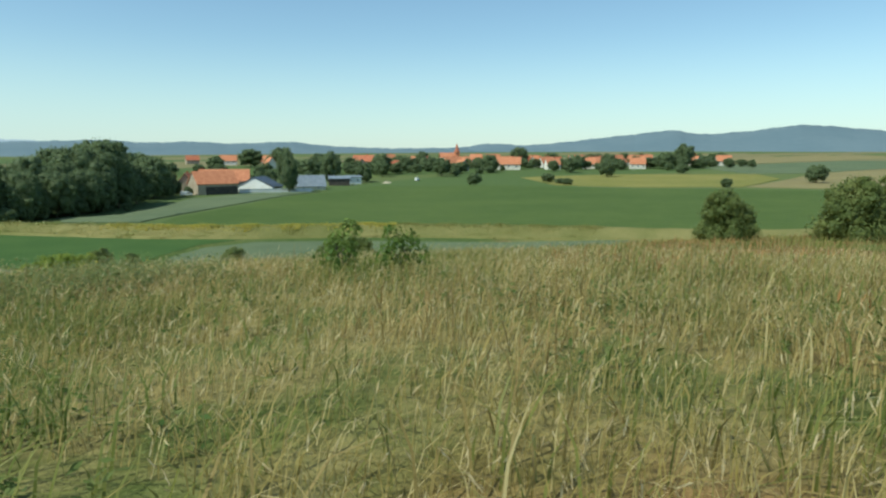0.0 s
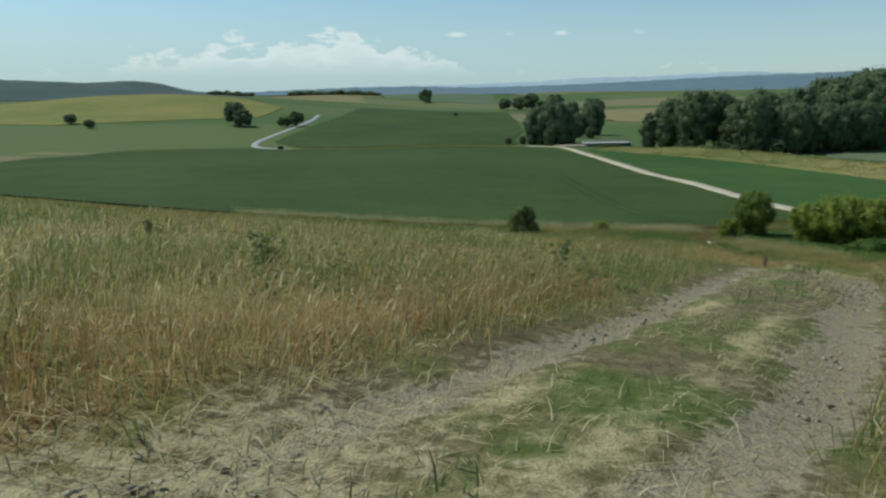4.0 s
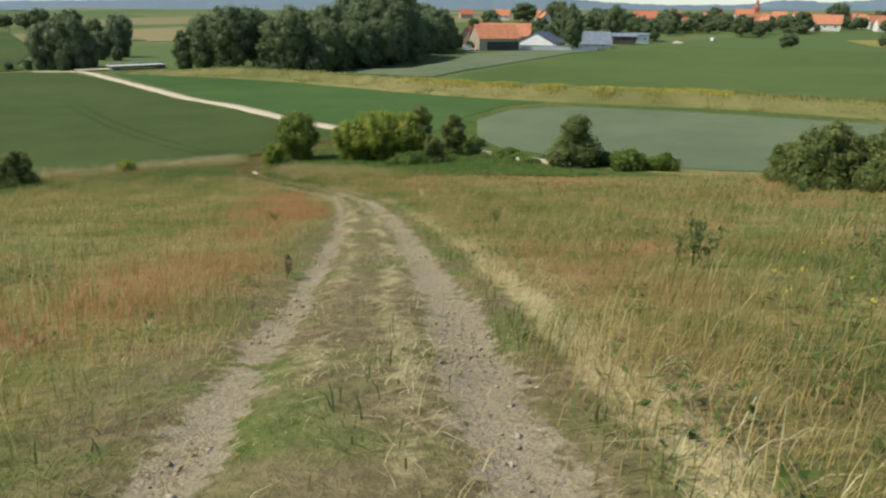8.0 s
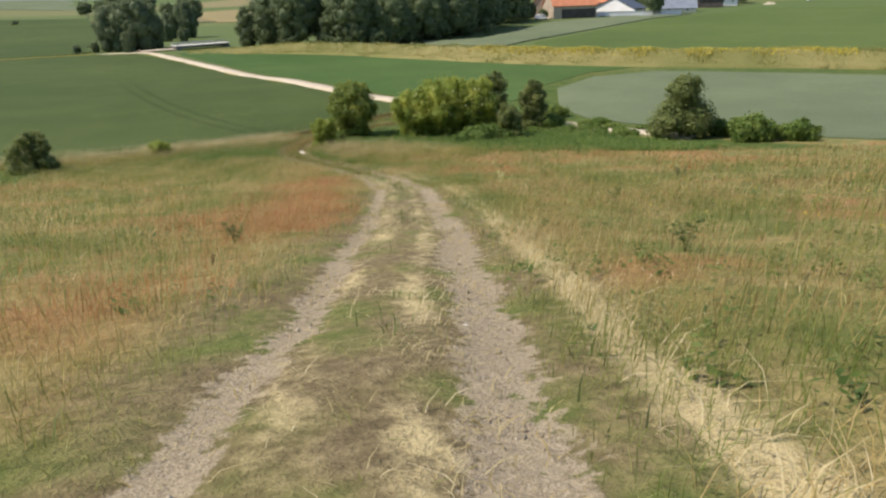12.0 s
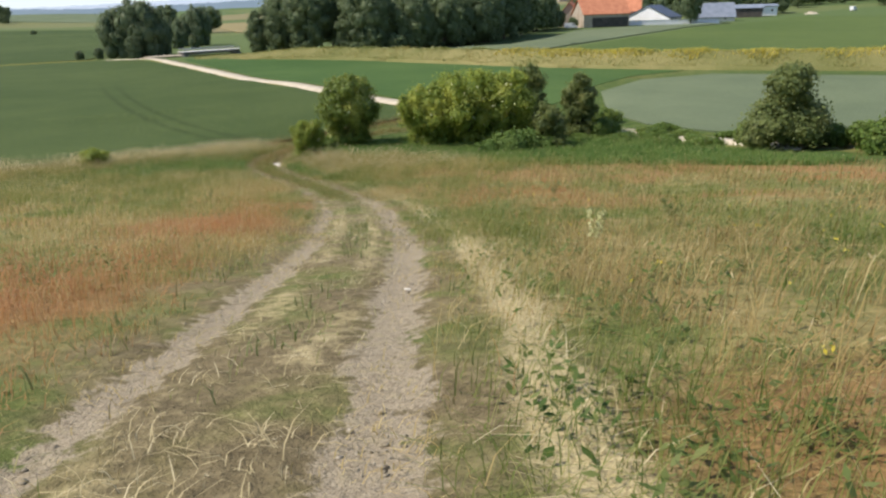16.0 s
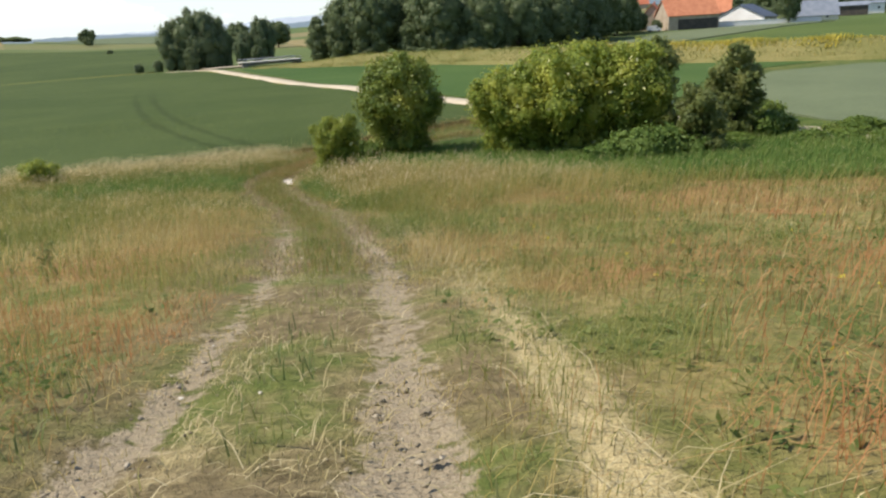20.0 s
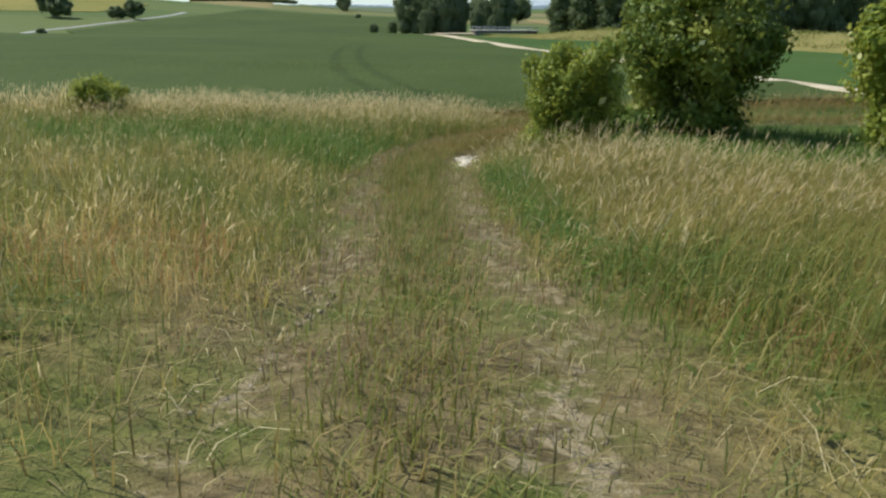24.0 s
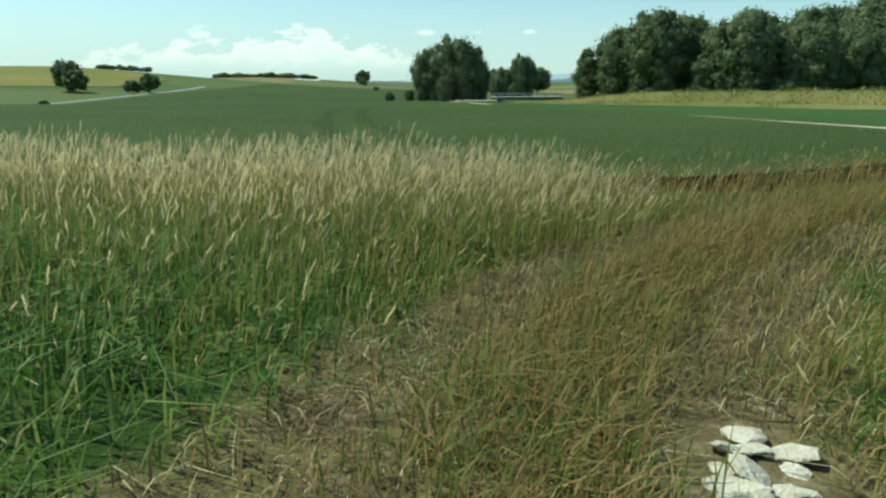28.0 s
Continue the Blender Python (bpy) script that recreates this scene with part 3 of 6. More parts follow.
drape("crop_field", [(-150, 96), (-95, 80), (-60, 82), (-38, 82), (-20, 84.4), (0, 85.2), (14, 86.2), (22, 87.2), (26, 89), (30, 91.8), (40, 96), (43, 90), (44.5, 88), (39, 103), (35.5, 117), (31.5, 136), (27, 153), (22.5, 184), (18.3, 209), (13, 231), (2, 236), (-50, 236), (-78, 235), (-98, 246), (-130, 225)],
      M["crop_dark"], 0.55, 7.0, "even dark green standing grain crop", "crop", 0.35)
drape("crop_field", [(-76, 245), (-50, 245), (0, 246), (2, 252), (0, 270), (4, 330), (2, 420), (-6, 560), (-120, 560), (-108, 420), (-104, 345), (-100, 300), (-97, 275)],
      M["crop_dark"], 0.5, 16.0, "dark green crop beyond the field path", "crop", 0.3)
drape("crop_field", [(23, 226), (26.5, 196), (32, 153), (36.5, 137), (40, 118), (43.6, 105), (50, 94), (57, 98), (64, 106), (78, 115), (89, 117), (76, 136), (65.5, 160), (57.5, 182), (48, 198), (38, 210), (29, 224)],
      M["crop_deep"], 0.12, 6.0, "deep green root crop beside the gravel road", "crop", 0.3)
drape("crop_field", [(55, 88), (53.5, 80), (58, 66), (64, 48), (76, 30), (100, 15), (130, 30), (140, 50), (120, 70), (104, 93), (88, 110), (76, 110), (64, 102)],
      M["crop_grey"], 0.25, 6.0, "grey green standing barley", "crop", 0.3)
drape("crop_field", [(90, 212), (84, 196), (98, 178), (112, 190), (160, 224), (216, 262), (250, 276), (200, 284), (170, 272), (140, 240), (108, 210)],
      M["crop_grey"], 0.6, 9.0, "grey green grain below the farm", "crop", 0.3)
drape("crop_field", [(90, 158), (106, 134), (130, 112), (152, 88), (168, 55), (186, 15), (205, -30), (225, -90), (420, -90), (410, 30), (400, 106), (376, 146), (378, 200), (362, 250), (310, 296), (270, 275), (216, 256), (160, 217), (112, 184)],
      M["crop_bright"], 0.5, 12.0, "bright green crop field in front of the village", "crop", 0.3)


def stream_bank():
    """The grassy dike along the stream: dry rank turf over its crest and both flanks."""
    verts, faces, n = [], [], 0
    line = smooth_line([tuple(p) for p in BANK[::3]], 8)
    steps = (-11, -9.5, -7, -5, -3, -1, 0.5, 2, 3.5, 5, 6.2, 6.6)
    for k, p in enumerate(line):
        d = line[min(k + 1, len(line) - 1)] - line[max(k - 1, 0)]
        side = np.array([d[1], -d[0]]) / np.hypot(*d)
        for s in steps:
            q = p + side * (s + 0.5 * float(wobble(*p, 4.0, s)))
            verts.append((q[0], q[1], float(ground(*q)) + (-0.5 if s in (-11, 6.6) else 0.12 + 0.33 * float(sstep(30, 54, q[0])) + 0.12 * float(wobble(*q, 2.0)))))
        if k:
            m, w = len(steps) * k, len(steps)
            faces += [[m - w + j, m - w + 1 + j, m + 1 + j, m + j] for j in range(w - 1)]
    tagged(put("stream_bank", mesh_of("stream_bank", verts, faces, M["bank"], True)), "dry yellowish grass bank along the hidden stream", "bank", kind="structure")


stream_bank()
for poly, mat, what in (
    ([(395, 215), (400, 150), (430, 110), (560, 120), (640, 160), (560, 260), (470, 290)], "pasture", "pale green meadow strip"),
    ([(430, 108), (440, 60), (600, -40), (900, -60), (900, 60), (680, 120)], "crop_ripe", "ripening yellow grain strip"),
    ([(640, 165), (680, 125), (900, 70), (1150, 60), (1150, 180), (900, 240), (760, 250)], "crop_grey", "grey green grain strip"),
    ([(900, 250), (1150, 190), (1500, 150), (1700, 320), (1200, 420)], "crop_ripe", "yellow grain on the far slope"),
    ([(440, 56), (428, 20), (440, -80), (600, -60)], "crop_grey", "pale grain strip"),
    ([(-150, 400), (-230, 330), (-330, 330), (-420, 430), (-330, 520), (-220, 540), (-160, 480)], "pasture", "pale pasture on the low hill"),
    ([(-145, 694), (-223, 624), (-296, 789), (-186, 849)], "crop_ripe", "ripe grain field on the far rise"),
    ([(-16, 775), (-148, 807), (-238, 1197), (-39, 1224)], "crop_grey", "pale green far field on a gentle rise"),
    ([(60, 420), (150, 400), (200, 520), (140, 640), (60, 600)], "crop_ripe", "ripe field behind the trees"),
):
    drape("far_field", poly, M[mat], 0.5, 40.0, what, "field", 0.5)

# ---- trees and bushes ----


def ball_mesh(rng, lobes, squash=0.82):
    """The leafless inner body of a crown: uneven balls, joined."""
    bm = bmesh.new()
    for x, y, z, r in lobes:
        made = bmesh.ops.create_icosphere(bm, subdivisions=2, radius=r * squash)["verts"]
        for v in made:
            v.co *= 1 + 0.22 * noise.noise(v.co * (1.6 / r) + Vector((x, y, z)))
            v.co += Vector((x, y, z))
    return bm


def leaves_on(rng, lobes, count, size, droop=0.0, inner=0.25):
    """Leaf sprays over the outside of a crown: folded quads, most of them facing outwards."""
    lobes = np.array(lobes)
    weight = lobes[:, 3] ** 2
    pick = rng.choice(len(lobes), count, p=weight / weight.sum())
    way = rng.normal(size=(count, 3))
    way[:, 2] = way[:, 2] * 0.9 + 0.15
    way /= np.linalg.norm(way, axis=1)[:, None]
    r = lobes[pick, 3] * (1 - inner * rng.random(count) ** 1.5 + 0.13 * rng.normal(size=count))
    c = lobes[pick, :3] + way * r[:, None]
    clump = 1 + 0.2 * wobble(c[:, 0] * 3 + c[:, 2], c[:, 1] * 3 - c[:, 2], lobes[:, 3].mean() * 1.2)
    c = lobes[pick, :3] + (c - lobes[pick, :3]) * clump[:, None]
    inside = np.zeros(count, bool)
    for k, (x, y, z, rr) in enumerate(lobes):
        inside |= (np.linalg.norm(c - np.array([x, y, z]), axis=1) < rr * 0.72) & (pick != k)
    c, way = c[~inside], way[~inside]
    n = len(c)
    face = way + rng.normal(size=(n, 3)) * 0.42
    face /= np.linalg.norm(face, axis=1)[:, None]
    a = np.cross(face, rng.normal(size=(n, 3)))
    a /= np.linalg.norm(a, axis=1)[:, None] + 1e-9
    b = np.cross(face, a)
    b[:, 2] -= droop
    s = (size * rng.uniform(0.6, 1.35, n))[:, None]
    verts = np.stack([c - a * s * 0.5, c + b * s * 0.85 + face * s * 0.12, c + a * s * 0.5, c - b * s * 0.65 + face * s * 0.08], 1).reshape(-1, 3)
    i = np.arange(n) * 4
    tris = np.concatenate([np.stack([i, i + 2, i + 1], 1), np.stack([i, i + 3, i + 2], 1)])
    return verts, tris


def limb(bm, points, r0, r1, sides=6):
    rings = []
    for n, p in enumerate(points):
        p = Vector(p)
        q = Vector(points[min(n + 1, len(points) - 1)]) - Vector(points[max(n - 1, 0)])
        turn = q.to_track_quat("Z", "Y").to_matrix()
        r = r0 + (r1 - r0) * n / (len(points) - 1)
        rings.append([bm.verts.new(p + turn @ Vector((r * math.cos(6.2832 * k / sides), r * math.sin(6.2832 * k / sides), 0))) for k in range(sides)])
    for a, b in zip(rings, rings[1:]):
        for k in range(sides):
            bm.faces.new([a[k], a[(k + 1) % sides], b[(k + 1) % sides], b[k]])
    bm.faces.new(rings[-1])


def make_plant(name, seed, shape, count, size, leaf, trunk_r, label, category, droop=0.0, stems=1, group="", core=0.8, flowers=0):
    """A tree or bush round its own foot: stems with limbs, and a crown of leaf sprays."""
    rng = np.random.default_rng(seed)
    thing = new(name)
    tagged(thing, label, category, group)
    lobes = sprigged(shape, 3 * len(shape), seed)
    bm = bmesh.new()
    low = min(z - r * 0.6 for _, _, z, r in lobes)
    for k in range(stems):
        turn = 6.2832 * k / stems + rng.random()
        spread = 0.0 if stems == 1 else trunk_r * 3
        foot = (spread * math.cos(turn), spread * math.sin(turn), -0.2)
        tops = [lobes[(k * 3 + j * 2) % len(lobes)] for j in range(4 if stems == 1 else 2)]
        fork = (foot[0] * 1.5 + 0.1 * rng.normal(), foot[1] * 1.5 + 0.1 * rng.normal(), max(0.3, low * 0.9 + 0.2))
        limb(bm, [foot, ((foot[0] + fork[0]) / 2 + 0.04 * rng.normal(), (foot[1] + fork[1]) / 2, fork[2] * 0.5), fork], trunk_r * 1.15, trunk_r * 0.75, 8)
        for x, y, z, r in tops:
            end = (x + 0.3 * r * rng.normal(), y + 0.3 * r * rng.normal(), z + 0.4 * r)
            mid = [fork[i] + (end[i] - fork[i]) * 0.5 + (0.12 * r * rng.normal() if i < 2 else 0.08 * r) for i in range(3)]
            limb(bm, [fork, mid, end], trunk_r * 0.6, trunk_r * 0.15, 6)
    part("trunk", bm, M["bark"], thing, "grey brown bark")
    bv, bt = leaves_on(rng, lobes, count, size, droop)
    if core:
        cb = ball_mesh(rng, lobes, core)
        cb.verts.ensure_lookup_table()
        bmesh.ops.triangulate(cb, faces=cb.faces[:])
        cb.verts.index_update()
        cv = np.array([v.co[:] for v in cb.verts])
        ct = np.array([[v.index for v in f.verts] for f in cb.faces])
        cb.free()
        bv, bt = np.concatenate([bv, cv]), np.concatenate([bt, ct + len(bv)])
    crown = put("crown", big_mesh("crown", bv, bt, M[leaf]), thing)
    if flowers:
        # pale tufts of young leaf, added to brighten the crown
        fv, ft = leaves_on(rng, [(x, y, z + 0.02, r * 1.04) for x, y, z, r in lobes], flowers, 0.13, 0.0, 0.03)
        tagged(put("flowers", big_mesh("flowers", fv, ft, M["flower"]), crown), "small pale yellow green leaf tufts", kind="stuff")
    return thing


def crown_lobes(seed, height, radius, count, low=0.25, taper=0.7):
    rng = np.random.default_rng(seed)
    out = []
    for k in range(count):
        f = (k + 0.5) / count
        z = height * (low + (0.93 - low) * f)
        wide = radius * (1 - taper * abs(2 * f - 0.75) ** 1.7)
        turn = 2.4 * k + 0.6 * rng.random()
        d = wide * rng.uniform(0.25, 0.62)
        r = max(radius * 0.28, wide * rng.uniform(0.45, 0.62))
        out.append((d * math.cos(turn), d * math.sin(turn), min(z, height - r * 0.8), r))
    return out


def dome_lobes(seed, height, radius, count, foot=0.1):
    """A broad crown: lobes over a dome, with a few low ones that hang near the ground."""
    r = np.random.default_rng(seed)
    out = [(0, 0, height * 0.5, radius * 0.62)]
    for k in range(count):
        up = -0.8 + 1.75 * (k + 0.5) / count
        turn = 2.4 * k + 0.5 * r.random()
        flat = math.sqrt(max(0.05, 1 - min(1, up) ** 2))
        size = radius * r.uniform(0.30, 0.46)
        z = height * (0.5 + foot * 0.3) + min(1, up) * (height * 0.5 - size * 0.75)
        out.append((flat * radius * 0.66 * math.cos(turn), flat * radius * 0.66 * math.sin(turn), max(size * 0.6, z + 0.03 * height * r.normal()), size))
    return out


def skirted(lobes, radius, size, count=7):
    """Adds low boughs that reach the ground all round."""
    return lobes + [(radius * math.cos(0.3 + 6.2832 * k / count), radius * math.sin(0.3 + 6.2832 * k / count), size * (0.55 + 0.2 * (k % 3)), size * (0.9 + 0.12 * (k % 2))) for k in range(count)]


def ragged_crown(lobes, height, radius, seed, count=7):
    """Adds a few boughs that stand out from a crown."""
    r = np.random.default_rng(seed + 500)
    out = list(lobes)
    for k in range(count):
        turn, up = 2.4 * k + r.random(), r.uniform(0.4, 0.98)
        reach = radius * (1.02 - 0.75 * max(0, up - 0.45)) * r.uniform(0.8, 1.02)
        out.append((reach * math.cos(turn), reach * math.sin(turn), height * up, radius * r.uniform(0.2, 0.3)))
    return out


def sprigged(lobes, count, seed, share=0.42):
    """Adds small boughs that break the outline of a crown."""
    r = np.random.default_rng(seed)
    out = list(lobes)
    for k in range(count):
        x, y, z, big = lobes[int(r.integers(len(lobes)))]
        way = r.normal(size=3)
        way[2] = abs(way[2]) * 0.8
        way /= np.linalg.norm(way)
        size = big * share * r.uniform(0.6, 1.1)
        out.append((x + way[0] * big * 0.92, y + way[1] * big * 0.92, max(size * 0.7, z + way[2] * big * 0.92), size))
    return out


def place(thing, x, y, turn=0.0, size=1.0, tall=None, sink=0.0):
    return pose(x, y, float(ground(x, y)) - sink, 0, 0, turn) @ Matrix.Diagonal((size, size, tall or size, 1))


def stand(thing, x, y, turn=0.0, size=1.0, tall=None):
    thing.matrix_basis = place(thing, x, y, turn, size, tall)
    return thing


# bushes at the foot of the slope
elder_a = make_plant("elder_bush", 11, ragged_crown(skirted(dome_lobes(11, 2.4, 1.1, 12), 0.7, 0.45), 2.5, 1.15, 11, 9), 32000, 0.055, "leaf_elder", 0.04, "small round elder bush in pale green leaf", "bush", stems=4, core=0.45, flowers=30)
stand(elder_a, 24.35, 79.3, 0, 1.0, 1.06)
elder_b = make_plant("elder_tree", 12, ragged_crown(skirted(dome_lobes(12, 4.9, 2.25, 24, 0.2), 1.1, 0.7), 4.9, 2.25, 12, 9), 36000, 0.10, "leaf_elder_shaded", 0.09, "rounded elder tree with several thin stems", "tree", stems=5, core=0.55, flowers=120)
stand(elder_b, 28.75, 84.4)
for (x, y), seed, tall, wide in (((34.2, 81.1), 21, 4.0, 2.4), ((36.7, 80.4), 22, 5.0, 2.8), ((39.3, 79.2), 23, 4.8, 2.4)):
    stand(make_plant("elder_tree", seed, ragged_crown(skirted(dome_lobes(seed, tall, wide, 22, 0.2), 1.2, 0.75), tall, wide, seed, 9), 32000, 0.11, "leaf_elder", 0.09, "dense elder in pale green leaf with yellowish young tufts", "tree", stems=4, group="elder thicket", core=0.6, flowers=330), x, y, seed * 30)
stand(make_plant("ash_tree", 24, skirted(dome_lobes(24, 5.4, 1.9, 14), 1.2, 0.8), 14000, 0.13, "leaf_bush", 0.1, "dark green young ash tree behind the elders", "tree", core=0.7), 43.6, 83.5)
stand(make_plant("shrub", 25, skirted(dome_lobes(25, 3.2, 1.2, 10), 0.8, 0.5), 9000, 0.11, "leaf_bush", 0.05, "leafy shrub beside the elders", "bush", stems=3, core=0.7), 41.0, 75.0)
stand(make_plant("young_tree", 26, skirted(dome_lobes(26, 4.7, 1.45, 14), 0.9, 0.6), 12000, 0.12, "leaf_bush", 0.08, "upright dark young tree", "tree", core=0.7), 45.8, 78.6)
low_bush = make_plant("hedge_bush", 27, [(0, 0, 0.5, 0.7), (0.7, 0.1, 0.45, 0.6), (-0.7, -0.1, 0.5, 0.6), (0.1, 0.5, 0.7, 0.55)], 2600, 0.15, "leaf_hedge", 0.03, "low leafy bush in the hedge line", "bush", stems=3, group="hedge by the gravel road", core=0.7)
stand(low_bush, 47.4, 77.2)
for n, (x, y, s) in enumerate([(51.5, 83.0, 1.2), (51.8, 73.0, 1.0), (50.0, 69.2, 0.9), (53.2, 68.6, 1.1), (48.4, 71.2, 0.8), (52.5, 76.6, 1.0), (57.0, 62.0, 1.3), (26.4, 83.0, 0.7), (47.5, 75.2, 0.9), (49.2, 74.4, 0.8), (50.6, 75.6, 0.9), (49.6, 72.4, 0.7), (51.0, 70.8, 0.9), (54.4, 71.6, 0.8), (55.2, 67.0, 0.9), (56.2, 64.4, 1.0), (58.6, 59.6, 1.0), (44.6, 76.4, 0.8), (42.0, 76.8, 0.7)]):
    copy_thing(low_bush, place(low_bush, x, y, 67 * n, s, s * (0.8 + 0.1 * (n % 4)) * (0.55 if 69 < y < 77 else 1.0)))
stand(make_plant("nettle_patch", 34, [(0, 0, 0.45, 0.95), (1.1, 0.2, 0.4, 0.85), (-1.1, 0.1, 0.4, 0.85), (2.0, 0, 0.25, 0.7), (-2.0, 0.2, 0.25, 0.7), (0.5, 0.7, 0.4, 0.85), (-0.5, -0.5, 0.4, 0.8), (2.7, 0.3, 0.15, 0.55), (-2.7, 0, 0.15, 0.55)], 9000, 0.12, "leaf_nettle", 0.02, "low rounded mound of fresh green nettles before the elders", "bush", stems=4, core=0.6), 38.3, 74.8, -12, 1.0, 0.95)
willow_bush = make_plant("willow_tree", 28, [(0, 0, 1.8, 1.7), (-1.5, 0.2, 1.5, 1.35), (1.6, 0, 1.5, 1.4), (0.9, -0.5, 2.6, 1.15), (-0.9, 0.4, 2.5, 1.1), (0.0, 0.2, 3.6, 1.15), (-0.5, -0.2, 4.6, 1.1), (0.5, 0.1, 4.7, 1.1), (0, 0, 5.3, 0.9), (0.2, -1.1, 1.4, 1.2), (2.3, 0.1, 1.0, 0.9), (-2.2, 0.2, 0.9, 0.85)],
                          15000, 0.15, "leaf_bush", 0.12, "two-tiered dark green willow tree", "tree", stems=2, core=0.74)
stand(willow_bush, 52.9, 65.2, 0, 1.12, 0.9)
rose = make_plant("wild_rose_bush", 29, [(0, 0, 0.9, 1.1), (1.1, 0.1, 0.75, 0.9), (-1.1, 0.1, 0.7, 0.9), (0.2, 0.7, 1.1, 0.9), (0.3, -0.6, 0.8, 0.9)], 5200, 0.17, "leaf_hedge", 0.04, "broad yellowish green wild rose bush", "bush", stems=5, core=0.7)
stand(rose, 55.0, 59.2)
copy_thing(rose, place(rose, 57.6, 57.0, 120, 0.8))
stand(make_plant("sallow_bush", 35, dome_lobes(35, 1.35, 1.0, 9), 7000, 0.06, "leaf_elder", 0.02, "small yellowish green sallow bush by the crop", "bush", stems=4, core=0.5), 10.6, 84.0, 40)
thorn = make_plant("hawthorn_bush", 30, skirted(dome_lobes(30, 3.1, 1.6, 14), 1.25, 0.75), 14000, 0.10, "leaf_bush", 0.05, "grey green hawthorn bush on the slope", "bush", stems=4, group="bushes on the slope", core=0.68)
stand(thorn, 37.4, 28.4, 10, 1.05)
for x, y, t, s in ((36.6, 24.4, 80, 0.9), (40.0, 27.6, 200, 0.8), (49.0, 38.0, 140, 0.8), (44.7, -0.3, 150, 0.95), (43.3, -7.5, 30, 1.05), (48.0, -9.5, 260, 1.2), (1.1, 80.2, 45, 0.95), (58.0, 44.0, 90, 0.6)):
    copy_thing(thorn, place(thorn, x, y, t, s))

shrub = make_plant("weedy_shrub", 33, [(0, 0, 0.45, 0.32), (0.4, 0.1, 0.38, 0.28), (-0.35, 0.1, 0.4, 0.28), (0.1, -0.1, 0.72, 0.24), (-0.2, 0.05, 0.68, 0.2)], 900, 0.06, "leaf_hedge", 0.012, "loose leafy weed shrub at the crest of the slope", "bush", stems=5, core=0)
stand(shrub, 9.1, -3.9, 40, 1.0, 1.15)
copy_thing(shrub, place(shrub, 9.9, -4.7, 160, 0.9))
# the wood along the stream, the willows by the bridge, trees of the village
oak = [make_plant("broadleaf_tree", 40 + k, dome_lobes(40 + k, 18.4, 7.6, 28), 15000, 0.46, "leaf_wood", 0.38, "dense dark green broadleaf tree in the stream wood", "tree", group="stream wood") for k in range(3)]
poplar = [make_plant("poplar_tree", 50 + k, crown_lobes(50 + k, 18.6, 5.0, 20, 0.06, 0.45), 10000, 0.45, "leaf_wood", 0.3, "upright dark green tree at the wood's edge", "tree", group="stream wood") for k in range(2)]
round_tree = [make_plant("willow_tree", 60 + k, dome_lobes(60 + k, 14, 8.0, 20) + [(4.2 * math.cos(1.26 * j), 4.2 * math.sin(1.26 * j), 2.0, 3.0) for j in range(5)], 16000, 0.44, "leaf_willow", 0.4, "broad pale green willow by the stream", "tree", droop=0.4, group="willows by the bridge") for k in range(2)]
WOOD = [(43, 230, "p", 0.62), (48.5, 227, "p", 0.80), (51, 233, "o", 0.84), (56, 224, "o", 0.95), (63, 216, "p", 0.86), (64, 232, "o", 1.14), (69, 214, "o", 0.93), (75, 213, "p", 0.86), (80, 213, "o", 0.95), (76, 226, "o", 1.02), (86, 213, "p", 0.86), (91, 216, "o", 0.92), (88, 228, "o", 1.05),
        (97, 219, "p", 0.95), (98, 232, "o", 1.06), (105, 236, "o", 1.22), (112, 240, "o", 1.2), (103, 223, "o", 0.95), (110, 230, "o", 0.95), (118, 247, "o", 1.1), (117, 236, "p", 0.95), (124, 244, "o", 0.95), (126, 258, "o", 1.15), (132, 252, "o", 0.86), (140, 262, "o", 0.9), (148, 272, "p", 0.86), (138, 276, "o", 0.95), (156, 281, "o", 0.82), (163, 291, "o", 0.84), (171, 299, "o", 0.76), (178, 308, "o", 0.7), (160, 302, "o", 0.95), (186, 318, "p", 0.7), (192, 330, "o", 0.66), (180, 330, "o", 0.8),
        (174, 296, "o", 0.42), (184, 308, "o", 0.40), (166, 288, "o", 0.45), (84, 243, "o", 0.95), (70, 246, "o", 0.9), (108, 256, "o", 1.0), (150, 294, "o", 0.95)]
firsts = set()


def plant(kind, x, y, size, turn, tall=None):
    src = kind
    if src.name not in firsts:
        firsts.add(src.name)
        stand(src, x, y, turn, size, tall)
    else:
        copy_thing(src, place(src, x, y, turn, size, tall))


for n, (x, y, k, s) in enumerate(WOOD):
    plant(oak[n % 3] if k == "o" else poplar[n % 2], x, y, s, 47 * n % 360)
for n, (x, y, s, tall) in enumerate([(8.5, 251, 0.66, 0.84), (14.5, 249, 0.80, 1.0), (19.5, 255, 0.6, 0.85), (12, 242.5, 0.30, 0.40), (25, 285, 0.42, 0.5), (33, 300, 0.66, 0.88), (30, 280, 0.34, 0.36), (3, 250, 0.2, 0.2), (-2, 250, 0.24, 0.2), (27, 300, 0.5, 0.62)]):
    plant(round_tree[n % 2], x, y, s, 83 * n % 360, tall)
field_tree = [make_plant("field_tree", 70 + k, dome_lobes(70 + k, 10, 4.8, 15), 4600, 0.5, "leaf_wood", 0.25, "rounded dark green tree standing among fields", "tree", group="field trees") for k in range(3)]
